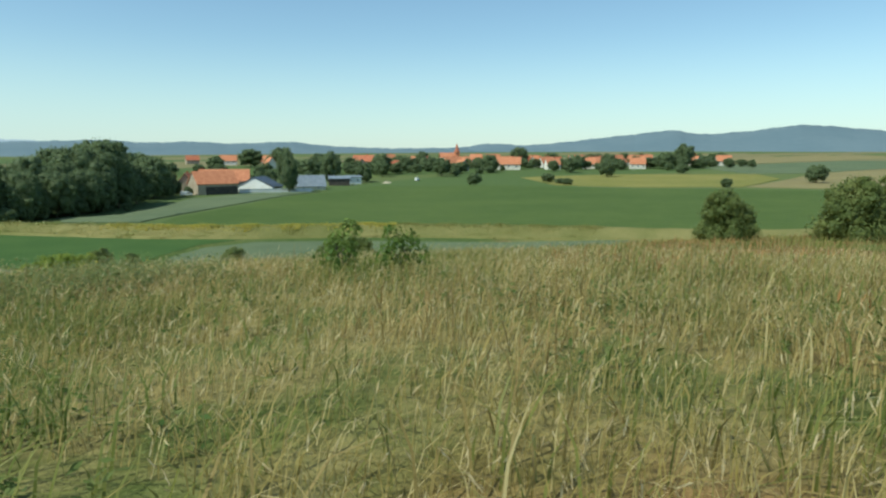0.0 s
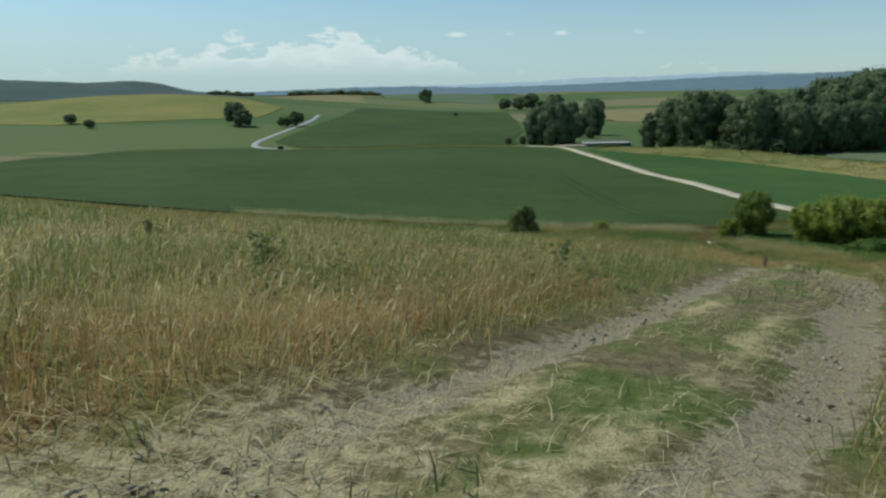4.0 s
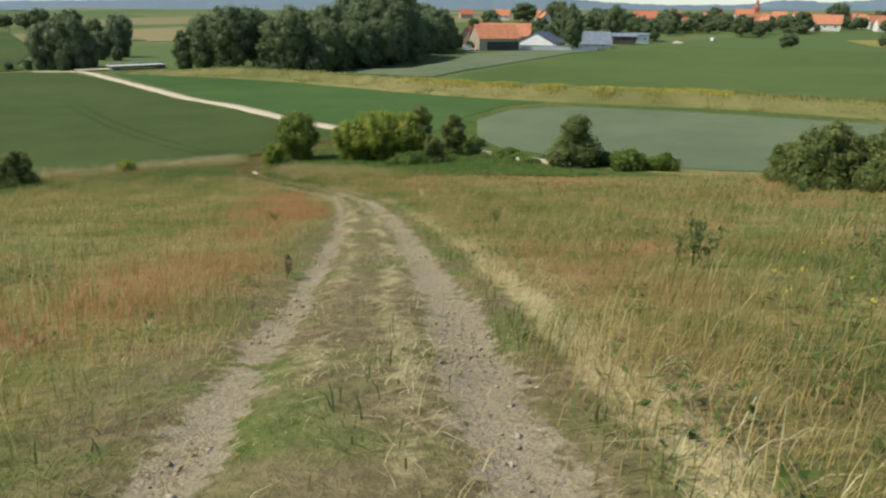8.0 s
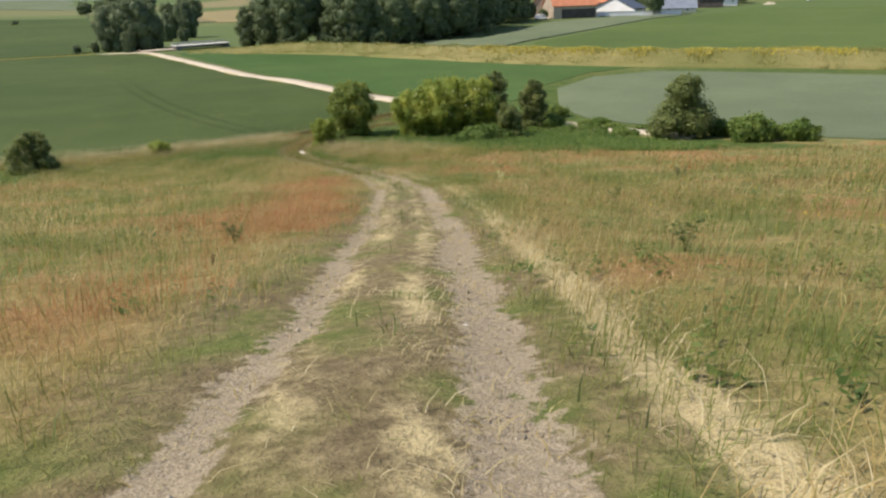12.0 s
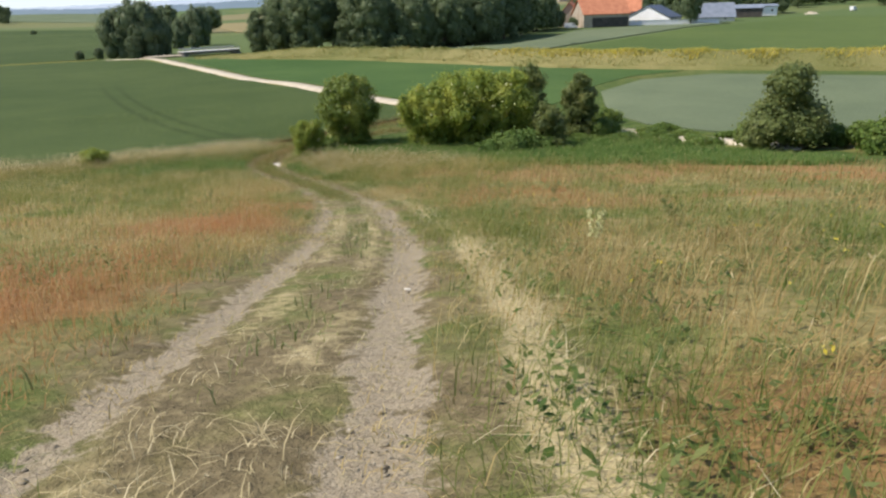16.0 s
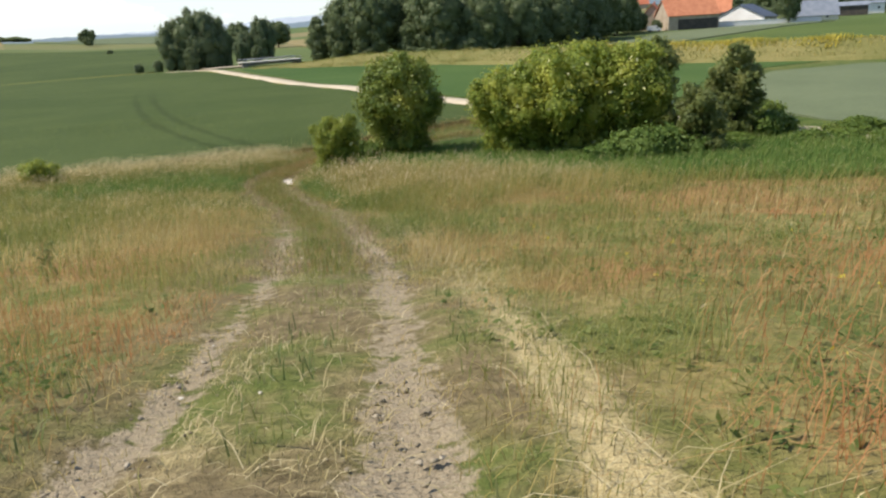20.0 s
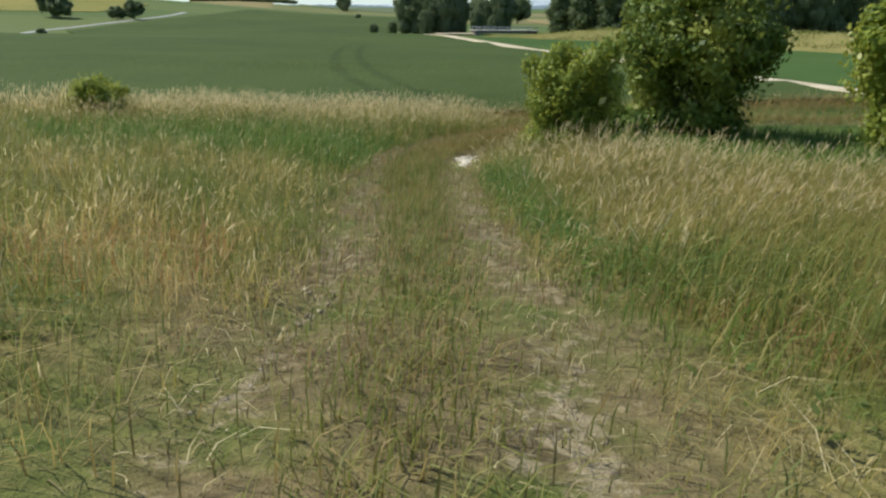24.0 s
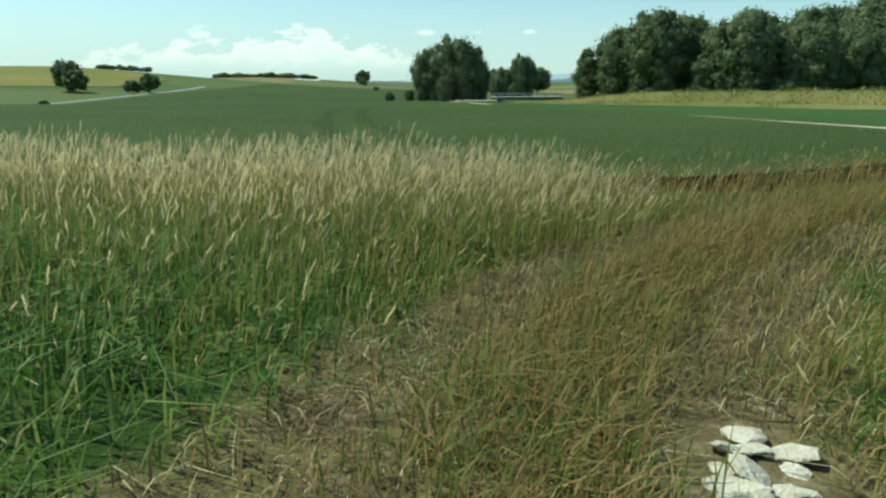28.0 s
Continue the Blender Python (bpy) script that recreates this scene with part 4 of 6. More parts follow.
FIELD = [(-137, 345, 1.0, 0.85), (-144, 352, 1.25, 1.15), (-113, 356, 0.9, 0.75), (-118, 352, 0.7, 0.6), (-225, 338, 0.55, 0.42), (-203, 319, 0.6, 0.55), (-81, 236, 0.25, 0.2), (-97, 773, 1.2, 1.15), (-91, 739, 1.0, 1.0), (4, 606, 1.4, 1.3), (14, 600, 1.2, 1.2), (-8, 616, 1.3, 1.3), (22, 590, 1.0, 1.0), (30, 540, 1.2, 1.2), (42, 520, 1.2, 1.25), (26, 470, 1.0, 1.0), (48, 440, 1.2, 1.1), (-40, 480, 0.4, 0.35),
         (236, 285, 0.95, 2.15), (240, 292, 0.9, 1.8), (359, 254, 1.15, 1.05), (414, 114, 0.75, 0.65), (507, 86, 1.15, 1.0), (412, 222, 0.9, 0.5), (404, 212, 0.8, 0.5), (420, 236, 0.8, 0.55), (922, 256, 1.6, 0.7), (432, 595, 2.6, 2.1), (445, 560, 2.0, 1.7), (729, 456, 2.0, 1.6), (706, 283, 2.4, 1.3), (729, 256, 1.7, 2.1), (760, 250, 2.2, 1.3), (827, 266, 2.4, 1.3), (860, 262, 2.2, 1.2), (212, 342, 0.8, 0.8), (186, 300, 0.5, 0.5), (325, 352, 1.1, 1.75), (341, 337, 1.3, 1.7)]
for n, (x, y, s, tall) in enumerate(FIELD):
    plant(field_tree[n % 3], x, y, s, 71 * n % 360, tall)
rng = np.random.default_rng(5)
for n in range(120):
    f = rng.random()
    x, y = 300 + 520 * f + 60 * rng.normal(), 440 - 160 * f + 60 * rng.normal() + 60 * (1 - f)
    if (x - 360) ** 2 + (y - 300) ** 2 < 90 ** 2 or x * 0.75 + y * 0.66 < 480:
        continue
    s = rng.uniform(0.8, 1.7)
    plant(field_tree[n % 3], x, y, s, 31 * n % 360, s * rng.uniform(0.75, 1.1))
# orchard and garden trees between the houses and along the near edge of the village
yard = np.random.default_rng(77)
for n in range(96):
    f = yard.random()
    d = yard.normal()
    x, y = 395 + 470 * f + 26 * d + 18 * yard.normal(), 395 - 135 * f + 34 * abs(d) + 110 * (1 - f) * yard.random()
    if (x - 345) ** 2 + (y - 318) ** 2 < 45 ** 2:
        continue
    s = yard.uniform(0.5, 1.15)
    plant(field_tree[n % 3], x, y, s, 37 * n % 360, s * yard.uniform(0.8, 1.15))
for n in range(18):
    x, y = 246 + 120 * yard.random(), 336 + 60 * yard.random()
    s = yard.uniform(0.5, 0.9)
    plant(field_tree[n % 3], x, y, s, 37 * n % 360, s * yard.uniform(0.8, 1.1))
# shrubs along the foot of the stream wood
for n in range(26):
    f = n / 25
    x, y = 52 + 66 * f, 221 - 12 * math.sin(3.1 * min(1, f * 1.5)) + 16 * max(0, f - 0.45)
    s = 0.42 + 0.18 * math.sin(5.7 * n)
    plant(field_tree[n % 3], x + 1.5 * math.sin(3.3 * n), y + 2 * math.sin(2.2 * n), s, 53 * n % 360, s * 0.95)
# woods along the far rises: too far off to tell tree from tree
cover_v, cover_t, base = [], [], 0
for n in range(66):
    if n < 40:
        b, d, wide, tall = radians(13.2 + 7.6 * rng.random()), 800 + 60 * rng.random(), rng.uniform(1.2, 1.7), rng.uniform(0.35, 0.62)
    else:
        b, d, wide, tall = radians(25.5 + 3.2 * rng.random()), 560 + 30 * rng.random(), rng.uniform(0.5, 0.8), rng.uniform(0.25, 0.45)
    x, y = 21 - d * math.sin(b), 76 + d * math.cos(b)
    v, t = leaves_on(rng, dome_lobes(300 + n, 10, 4.8, 12), 420, 1.5)
    cover_v.append(v * (wide, wide, tall) + (x, y, float(ground(x, y))))
    cover_t.append(t + base)
    base += len(v)
tagged(put("far_wood", big_mesh("far_wood", np.concatenate(cover_v), np.concatenate(cover_t), M["leaf_wood"])), "strips of dark green wood along the far rises", "wood", kind="stuff")

# ---- buildings ----


def gable(length, width, eave, ridge, over=0.5):
    """Roof slabs over a gabled body, along x."""
    slabs = []
    rise = (ridge - eave) / (width / 2)
    for side in (-1, 1):
        bm = bmesh.new()
        pts = []
        for x in (-length / 2 - over, length / 2 + over):
            for y, z in ((side * (width / 2 + over), eave - over * rise), (0, ridge)):
                pts += [(x, y, z), (x, y, z + 0.28)]
        v = [bm.verts.new(p) for p in pts]
        for f in ((0, 2, 6, 4), (1, 5, 7, 3), (0, 1, 3, 2), (4, 6, 7, 5), (0, 4, 5, 1), (2, 3, 7, 6)):
            bm.faces.new([v[i] for i in f])
        bmesh.ops.recalc_face_normals(bm, faces=bm.faces[:])
        slabs.append(bm)
    return slabs


def house(name, length, width, eave, ridge, roof, wall, label, category, windows=3, chimney=True, opening=False, group=""):
    thing = new(name)
    tagged(thing, label, category, group)
    bm = bmesh.new()
    h, w = length / 2, width / 2
    v = [bm.verts.new(p) for p in ((-h, -w, -1), (h, -w, -1), (h, w, -1), (-h, w, -1), (-h, -w, eave), (h, -w, eave), (h, w, eave), (-h, w, eave), (-h, 0, ridge - 0.05), (h, 0, ridge - 0.05))]
    for f in ((0, 1, 5, 4), (1, 2, 6, 9, 5), (2, 3, 7, 6), (3, 0, 4, 8, 7), (0, 3, 2, 1), (4, 5, 9, 8), (6, 7, 8, 9)):
        bm.faces.new([v[i] for i in f])
    part("wall", bm, M[wall], thing)
    for slab in gable(length, width, eave, ridge):
        part("roof", slab, M[roof], thing)
    for side in (-1, 1):
        for k in range(windows):
            x = -h + length * (k + 0.5) / windows
            z = eave * 0.45
            w1 = part("window", boxed((x - 0.6, side * w - 0.06, z - 0.1), (x + 0.6, side * w + 0.06, z + 1.2), 0.02), M["wall_white"], thing)
            part("pane", boxed((x - 0.5, side * (w + 0.05) - 0.03, z), (x + 0.5, side * (w + 0.05) + 0.03, z + 1.1)), M["glass"], w1)
    if chimney:
        part("chimney", boxed((h * 0.3, -0.35, ridge - 0.6), (h * 0.3 + 0.7, 0.35, ridge + 1.1), 0.04), M["roof_red"], thing)
    if opening:
        # solid dark panel stands in for the shade inside the open front
        part("barn_door", boxed((-h * 0.62, -w - 0.12, -0.2), (h * 0.95, -w + 0.05, eave * 0.72), 0.03), M["wall_dark"], thing, "dark panel in place of the shaded open front")
    return thing


def settle(thing, x, y, turn):
    thing.matrix_basis = pose(x, y, float(ground(x, y)), 0, 0, turn)


barn = house("barn", 21, 13, 5.6, 11.5, "roof_orange", "wall_tan", "long stone barn with an orange tiled roof and dark open front", "barn", 0, False, True)
settle(barn, 201, 302, -10)
settle(house("farmhouse", 14, 9, 5.2, 10.5, "roof_orange", "wall_tan", "farmhouse with an orange roof behind the barn", "house", 2), 196, 318, 52)
settle(house("barn", 26, 11, 6.0, 11.8, "roof_orange", "wall_tan", "second long barn with an orange tiled roof", "barn", 3, False), 221, 322, -38)
settle(house("shed", 13, 21, 3.0, 8.0, "roof_navy", "wall_white", "wide shed with a dark blue sheet roof and white walls", "shed", 3, False), 231, 304, 28)
settle(house("shed", 17, 12, 2.2, 8.0, "roof_grey", "wall_pale", "pale grey shed with a wide sheet roof", "shed", 2, False), 263, 301, -32)
settle(house("shed", 13, 8, 4.5, 6.0, "roof_grey", "wall_dark", "low dark timber shed with open front", "shed", 0, False), 305, 322, -40)
settle(house("shed", 10, 6, 4.8, 5.6, "roof_grey", "wall_white", "white walled outbuilding with a flat roof", "shed", 2, False), 321, 326, -30)
wall_thing = new("garden_wall")
tagged(wall_thing, "low white garden wall in front of the sheds", "wall")
part("wall", boxed((-19, -0.2, -0.6), (19, 0.2, 2.0), 0.03), M["wall_white"], wall_thing)
part("coping", boxed((-19.1, -0.3, 2.0), (19.1, 0.3, 2.12), 0.02), M["concrete"], wall_thing)
settle(wall_thing, 231, 290, -32)
heap = mesh_of("stone_heap", *[[(x, y, max(0.0, 1.3 - 0.05 * x * x - 0.5 * abs(y)) * (1 + 0.2 * math.sin(5 * x))) for x in range(-6, 7) for y in (-3, -1, 0, 1, 3)], [[5 * i + j, 5 * i + 5 + j, 5 * i + 6 + j, 5 * i + 1 + j] for i in range(12) for j in range(4)]], M["gravel"])
tagged(put("gravel_heap", heap, None, (345, 318, float(ground(345, 318)) - 0.1)), "pale heap of gravel at the field's edge", "heap")



def van():
    """A parked van: rounded body with a sloping front, glass, lamps and wheels."""
    thing = new("van")
    tagged(thing, "white van parked beside the farm", "van", "parked vans")
    bm = bmesh.new()
    side = [(-2.7, 0.4), (2.6, 0.4), (2.7, 1.0), (1.9, 1.25), (1.2, 2.2), (0.9, 2.3), (-2.6, 2.3), (-2.7, 2.2)]
    rows = [[bm.verts.new((x, y, z)) for x, z in side] for y in (-0.95, 0.95)]
    bm.faces.new(rows[0])
    bm.faces.new(rows[1][::-1])
    for k in range(len(side)):
        j = (k + 1) % len(side)
        bm.faces.new([rows[0][j], rows[0][k], rows[1][k], rows[1][j]])
    bmesh.ops.bevel(bm, geom=bm.edges[:], offset=0.06, segments=2, affect="EDGES")
    body = part("body", bm, M["wall_white"], thing)
    for y in (-0.96, 0.96):
        part("side_window", boxed((0.55, y - 0.02, 1.35), (1.35, y + 0.02, 1.95), 0.015), M["glass"], body)
        for x in (-1.8, 1.75):
            bm = bmesh.new()
            bmesh.ops.create_cone(bm, cap_ends=True, segments=18, radius1=0.38, radius2=0.38, depth=0.24, matrix=Matrix.Translation((x, y * 0.94, 0.38)) @ Matrix.Rotation(math.pi / 2, 4, "X"))
            part("wheel", bm, M["wall_dark"], thing)
    return thing


white_van = van()
settle(white_van, 183, 297, -30)
copy_thing(white_van, pose(381, 322, float(ground(381, 322)), 0, 0, 20))
HOUSES = [(447, 657, 18, 0), (436, 711, 14, 1), (462, 604, 11, 0), (461, 534, 13, 0), (455, 500, 10, 0), (540, 540, 22, 1), (487, 445, 10, 1), (533, 399, 9, 0), (584, 379, 18, 0), (690, 430, 14, 1), (756, 432, 13, 0), (735, 395, 9, 0), (708, 349, 10, 0), (729, 326, 20, 0), (741, 312, 18, 0), (815, 304, 14, 1),
          (620, 470, 12, 1), (590, 440, 12, 0), (640, 420, 11, 0), (668, 372, 12, 1), (770, 350, 12, 0), (620, 350, 11, 0), (510, 480, 11, 1), (565, 470, 12, 0), (700, 480, 13, 0), (790, 380, 12, 1), (660, 330, 10, 0), (500, 560, 12, 1), (600, 560, 12, 0), (850, 350, 12, 0), (880, 300, 12, 1), (430, 560, 11, 0), (690, 290, 12, 0)]
kinds = [house("house", 14, 9, 4.2, 9.0, "roof_orange", "wall_pale", "village house with an orange tiled roof", "house", 3, True, False, "village houses"),
         house("house", 14, 9, 4.0, 8.4, "roof_red", "wall_tan", "village house with a dull red tiled roof", "house", 3, True, False, "village houses")]
spread = np.random.default_rng(31)
for n in range(34):
    f = spread.random()
    HOUSES.append((470 + 440 * f + 35 * spread.normal(), 520 - 230 * f + 38 * spread.normal(), int(9 + 6 * spread.random()), n % 3 == 0))
for n, (x, y, length, k) in enumerate(HOUSES):
    s = length / 14
    m = pose(x, y, float(ground(x, y)), 0, 0, -38 + 22 * math.sin(2.1 * n) + (90 if n % 4 == 3 else 0)) @ Matrix.Diagonal((s, 0.8 + 0.2 * s, 0.85 + 0.25 * s, 1))
    if kinds[k].matrix_basis.translation.length < 1:
        kinds[k].matrix_basis = m
    else:
        copy_thing(kinds[k], m)


def church():
    thing = new("church")
    tagged(thing, "village church with an orange nave roof and a pink steepled tower", "church")
    bm = bmesh.new()
    box(bm, (-9, -5, -1), (9, 5, 8))
    part("nave", bm, M["wall_pale"], thing)
    for slab in gable(18, 10, 8, 13.5):
        part("roof", slab, M["roof_orange"], thing)
    part("tower", boxed((9, -2.8, -1), (14.6, 2.8, 15), 0.05), M["roof_orange"], thing, "reddish plastered tower")
    bm = bmesh.new()
    for z, r in ((15, 3.3), (16.2, 2.9), (18, 1.6), (18.8, 1.5), (20, 1.9), (21.4, 1.1), (25, 0.06)):
        bmesh.ops.create_circle(bm, segments=8, radius=r, matrix=Matrix.Translation((11.8, 0, z)))
    bm.verts.ensure_lookup_table()
    for k in range(6):
        for j in range(8):
            a, b = 8 * k, 8 * k + 8
            bm.faces.new([bm.verts[a + j], bm.verts[a + (j + 1) % 8], bm.verts[b + (j + 1) % 8], bm.verts[b + j]])
    part("spire", bm, M["roof_red"], thing)
    for side in (-1, 1):
        for k in range(4):
            part("window", boxed((-7.5 + 4 * k, side * 5 - 0.08, 3), (-6.3 + 4 * k, side * 5 + 0.08, 6.4), 0.05), M["glass"], thing)
        part("belfry_opening", boxed((11.1, side * 2.8 - 0.08, 11), (12.5, side * 2.8 + 0.08, 13.6), 0.05), M["glass"], thing)
    return thing


settle(church(), 652, 513, -40)

# ---- the bridge over the stream ----


def bridge():
    thing = new("bridge")
    tagged(thing, "low concrete bridge with pale steel guard rails over a stream", "bridge")
    part("deck", boxed((-10.4, -2.6, 0.56), (10.4, 2.6, 0.74), 0.03), M["concrete"], thing)
    # beams and abutments carry the under-deck shade in their colour
    for y in (-1.6, 0, 1.6):
        part("beam", boxed((-10, y - 0.3, -0.05), (10, y + 0.3, 0.56), 0.03), M["concrete_shaded"], thing)
    for x in (-9.4, 9.4):
        part("abutment", boxed((x - 0.8, -2.5, -2.5), (x + 0.8, 2.5, 0.0), 0.05), M["concrete_shaded"], thing)
    for side in (-2.3, 2.3):
        part("guard_rail", boxed((-10, side - 0.05, 1.28), (10, side + 0.05, 1.46), 0.02), M["steel"], thing)
        for k in range(9):
            x = -9.6 + 2.4 * k
            part("post", boxed((x - 0.06, side - 0.06, 0.7), (x + 0.06, side + 0.06, 1.5)), M["steel"], thing)
    return thing


span = bridge()
span.matrix_basis = pose(31.2, 240.6, -17.75, 0, 0, 14) @ Matrix.Diagonal((0.78, 1, 1, 1))
pole_thing = new("utility_pole")
tagged(pole_thing, "thin wooden utility pole far out in the fields", "pole")
bm = bmesh.new()
limb(bm, [(0, 0, -0.5), (0, 0, 5), (0, 0, 12)], 0.22, 0.14, 8)
part("shaft", bm, M["wall_dark"], pole_thing)
part("crossarm", boxed((-1.2, -0.08, 11), (1.2, 0.08, 11.2)), M["wall_dark"], pole_thing)
settle(pole_thing, -5, 560, 20)

# ---- far hills ----


def ridge(name, radius, crest, base, seed, mat, label, rough=1.0, step=0.25):
    """A range of hills far away: a crest line, given as bearings to the left of ahead and heights in degrees, with a slope on both sides."""
    crest = sorted(crest)
    verts, faces, n = [], [], 0
    for a in np.arange(crest[0][0], crest[-1][0] + 1e-6, step):
        t = radians(a)
        e = sum(np.interp(a + d, [c[0] for c in crest], [c[1] for c in crest]) * w for d, w in ((-0.8, 0.2), (-0.3, 0.3), (0.3, 0.3), (0.8, 0.2)))
        e += rough * (0.018 * math.sin(a * 2.9 + seed) + 0.014 * math.sin(a * 6.7 + 2 * seed) + 0.01 * math.sin(a * 15.1 + seed))
        h = radius * math.tan(radians(e)) - base
        for r, z in ((0.80, base), (0.90, base + 0.55 * h), (0.96, base + 0.88 * h), (1.0, base + h), (1.06, base - 20)):
            verts.append((-math.sin(t) * radius * r, math.cos(t) * radius * r, z))
        if n:
            faces += [[5 * n - 5 + j, 5 * n + j, 5 * n + 1 + j, 5 * n - 4 + j] for j in range(4)]
        n += 1
    tagged(put(name, mesh_of(name, verts, faces, mat, True)), label, "hill", kind="structure")


# the blue of these ranges is haze put into their paint
ridge("hill_range_south", 4300, [(-115, 0.2), (-105, 1.2), (-96, 1.6), (-89, 1.5), (-82.8, 1.78), (-80, 2.12), (-78, 2.31), (-76.3, 2.14), (-74.4, 1.86), (-72.6, 1.78), (-71.2, 1.62), (-69.8, 1.9), (-68.7, 2.08), (-67.3, 1.86), (-64, 1.52), (-60.5, 1.13), (-57.4, 0.87), (-54.7, 1.1), (-52.4, 0.75), (-49, 0.55), (-46, 0.2)], 0, 1, M["hill_far"], "wooded mountains on the horizon, tinted blue for haze", 1.2)
ridge("hill_range_mid", 3900, [(-56, 0.3), (-52, 0.72), (-46.5, 0.66), (-41.5, 0.85), (-38.6, 1.2), (-36, 1.08), (-33.8, 1.0), (-31.3, 1.18), (-27.9, 1.03), (-25, 1.25), (-21, 1.1), (-17, 1.02), (-13, 0.85), (-9, 0.66), (-5, 0.5), (0, 0.36), (4, 0.3), (8, 0.42), (13, 0.36), (17, 0.2), (22, 0.0), (26, -0.2)], -12, 2, M["hill_far"], "long low wooded ridge tinted blue for haze")
ridge("hill_range_far", 4450, [(-30, 0.6), (-24, 1.0), (-17, 1.3), (-14, 1.2), (-10, 1.02), (-5.2, 0.98), (-2, 0.72), (2, 0.6), (5, 0.5), (8.5, 0.46), (11, 0.2)], -5, 3, M["hill_farthest"], "farthest ridge, paled and blued for haze")
ridge("hill_range_west", 2300, [(20, -0.5), (23, 0.0), (25.4, 0.15), (26.4, 0.5), (28, 0.86), (29.5, 0.92), (31, 0.84), (32, 0.74), (34, 0.85), (37, 0.95), (42, 1.3), (50, 1.5), (58, 1.6), (66, 1.0), (72, 0.0)], -14, 4, M["hill_near"], "dark wooded hill above the fields, faintly tinted for haze", 0.6)
for a in (110, 170, 230):
    ridge("hill_range_behind", 4000, [(a, 0.0), (a + 15, 0.7), (a + 30, 1.0), (a + 45, 0.7), (a + 60, 0.0)], -10, a, M["hill_far"], "low hills closing the horizon, tinted blue for haze")

# ---- grass, weeds and small things ----


def blades(rng, x, y, z, height, width, lean, curl=0.3):
    """Bent, pointed blades as arrays: five corners and three triangles each."""
    n = len(x)
    turn, dip = rng.uniform(0, 6.2832, n), lean * np.abs(rng.normal(size=n))
    wind = np.array([0.16, -0.05])
    dx, dy = np.cos(turn) * dip + wind[0] * lean, np.sin(turn) * dip + wind[1] * lean
    sx, sy = -np.sin(turn) * width / 2, np.cos(turn) * width / 2
    foot = np.stack([x, y, z - 0.03], 1)
    side = np.stack([sx, sy, np.zeros(n)], 1)
    mid = foot + np.stack([dx * height * 0.35, dy * height * 0.35, height * 0.6], 1)
    tip = foot + np.stack([dx * height * (0.9 + curl), dy * height * (0.9 + curl), height * (1 - 0.25 * dip)], 1)
    verts = np.stack([foot - side, foot + side, mid + side * 0.8, mid - side * 0.8, tip], 1).reshape(-1, 3)
    i = np.arange(n) * 5
    tris = np.concatenate([np.stack([i, i + 1, i + 2], 1), np.stack([i, i + 2, i + 3], 1), np.stack([i + 3, i + 2, i + 4], 1)])
    return verts, tris, tip, np.stack([dx, dy], 1)


def heads(rng, tip, way, length, width):
    """Nodding seed heads on the tips: a feathery plume of five thin spikelets each."""
    n = len(tip)
    along = np.stack([way[:, 0] * 0.9 + 0.12, way[:, 1] * 0.9, np.full(n, 0.75)], 1)
    along /= np.linalg.norm(along, axis=1)[:, None]
    turn = rng.uniform(0, 6.2832, n)
    a = np.cross(along, np.stack([np.cos(turn), np.sin(turn), np.zeros(n)], 1))
    a /= np.linalg.norm(a, axis=1)[:, None] + 1e-9
    b = np.cross(along, a)
    L, W = (length * rng.uniform(0.6, 1.2, n))[:, None], (width * rng.uniform(0.7, 1.3, n))[:, None]
    rows = []
    for k in range(5):
        out = a * math.cos(2.4 * k) + b * math.sin(2.4 * k)
        root = tip + along * L * (0.16 * k - 0.12)
        rows += [root - b * W * 0.55 - a * W * 0.2, root + b * W * 0.55 + a * W * 0.2, root + (along + out * (0.30 - 0.05 * k)) * L * 0.42]
    verts = np.stack(rows, 1).reshape(-1, 3)
    tris = (np.arange(n)[:, None, None] * 15 + np.arange(15).reshape(5, 3)[None]).reshape(-1, 3)
    return verts, tris


def scatter(rng, lo, hi, count):
    return rng.uniform(lo[0], hi[0], count), rng.uniform(lo[1], hi[1], count)


def sward(name, seed, x, y, h, w, lean, mat, label, head=None, hlen=0.12, hwid=0.012, share=0.5):
    """One cover of grass of a kind; with head, part of the blades carry seed heads (an object of its own)."""
    rng = np.random.default_rng(seed)
    z = ground(x, y) + 0.03 * wobble(x, y, 1.1)
    v, t, tip, way = blades(rng, x, y, z, h, w, lean)
    tagged(put(name, big_mesh(name, v, t, M[mat])), label, "grass", kind="stuff")
    if head:
        some = rng.random(len(tip)) < share
        v, t = heads(rng, tip[some], way[some], hlen, hwid)
        tagged(put("seed_heads", big_mesh("seed_heads", v, t, M[head])), "pale nodding grass seed heads", "grass", kind="stuff")


rng = np.random.default_rng(9)


def along_track(count, near, far, a0, a1):
    """Places beside the track between two distances from its middle."""
    k = rng.integers(0, len(LINE) - 1, count * 2)
    f = rng.random(count * 2)[:, None]
    p = LINE[k] + (LINE[k + 1] - LINE[k]) * f
    d = LINE[k + 1] - LINE[k]
    side = np.stack([d[:, 1], -d[:, 0]], 1) / np.hypot(d[:, 0], d[:, 1])[:, None]
    off = rng.uniform(near, far, count * 2) * rng.choice([-1, 1], count * 2)
    p = p + side * off[:, None] + rng.normal(size=p.shape) * 0.15
    o, s = beside(p[:, 0], p[:, 1])
    keep = (np.abs(o) > near * 0.92) & (s > a0) & (s < a1)
    keep[np.cumsum(keep) > count] = False
    return p[keep, 0], p[keep, 1], o[keep], s[keep]


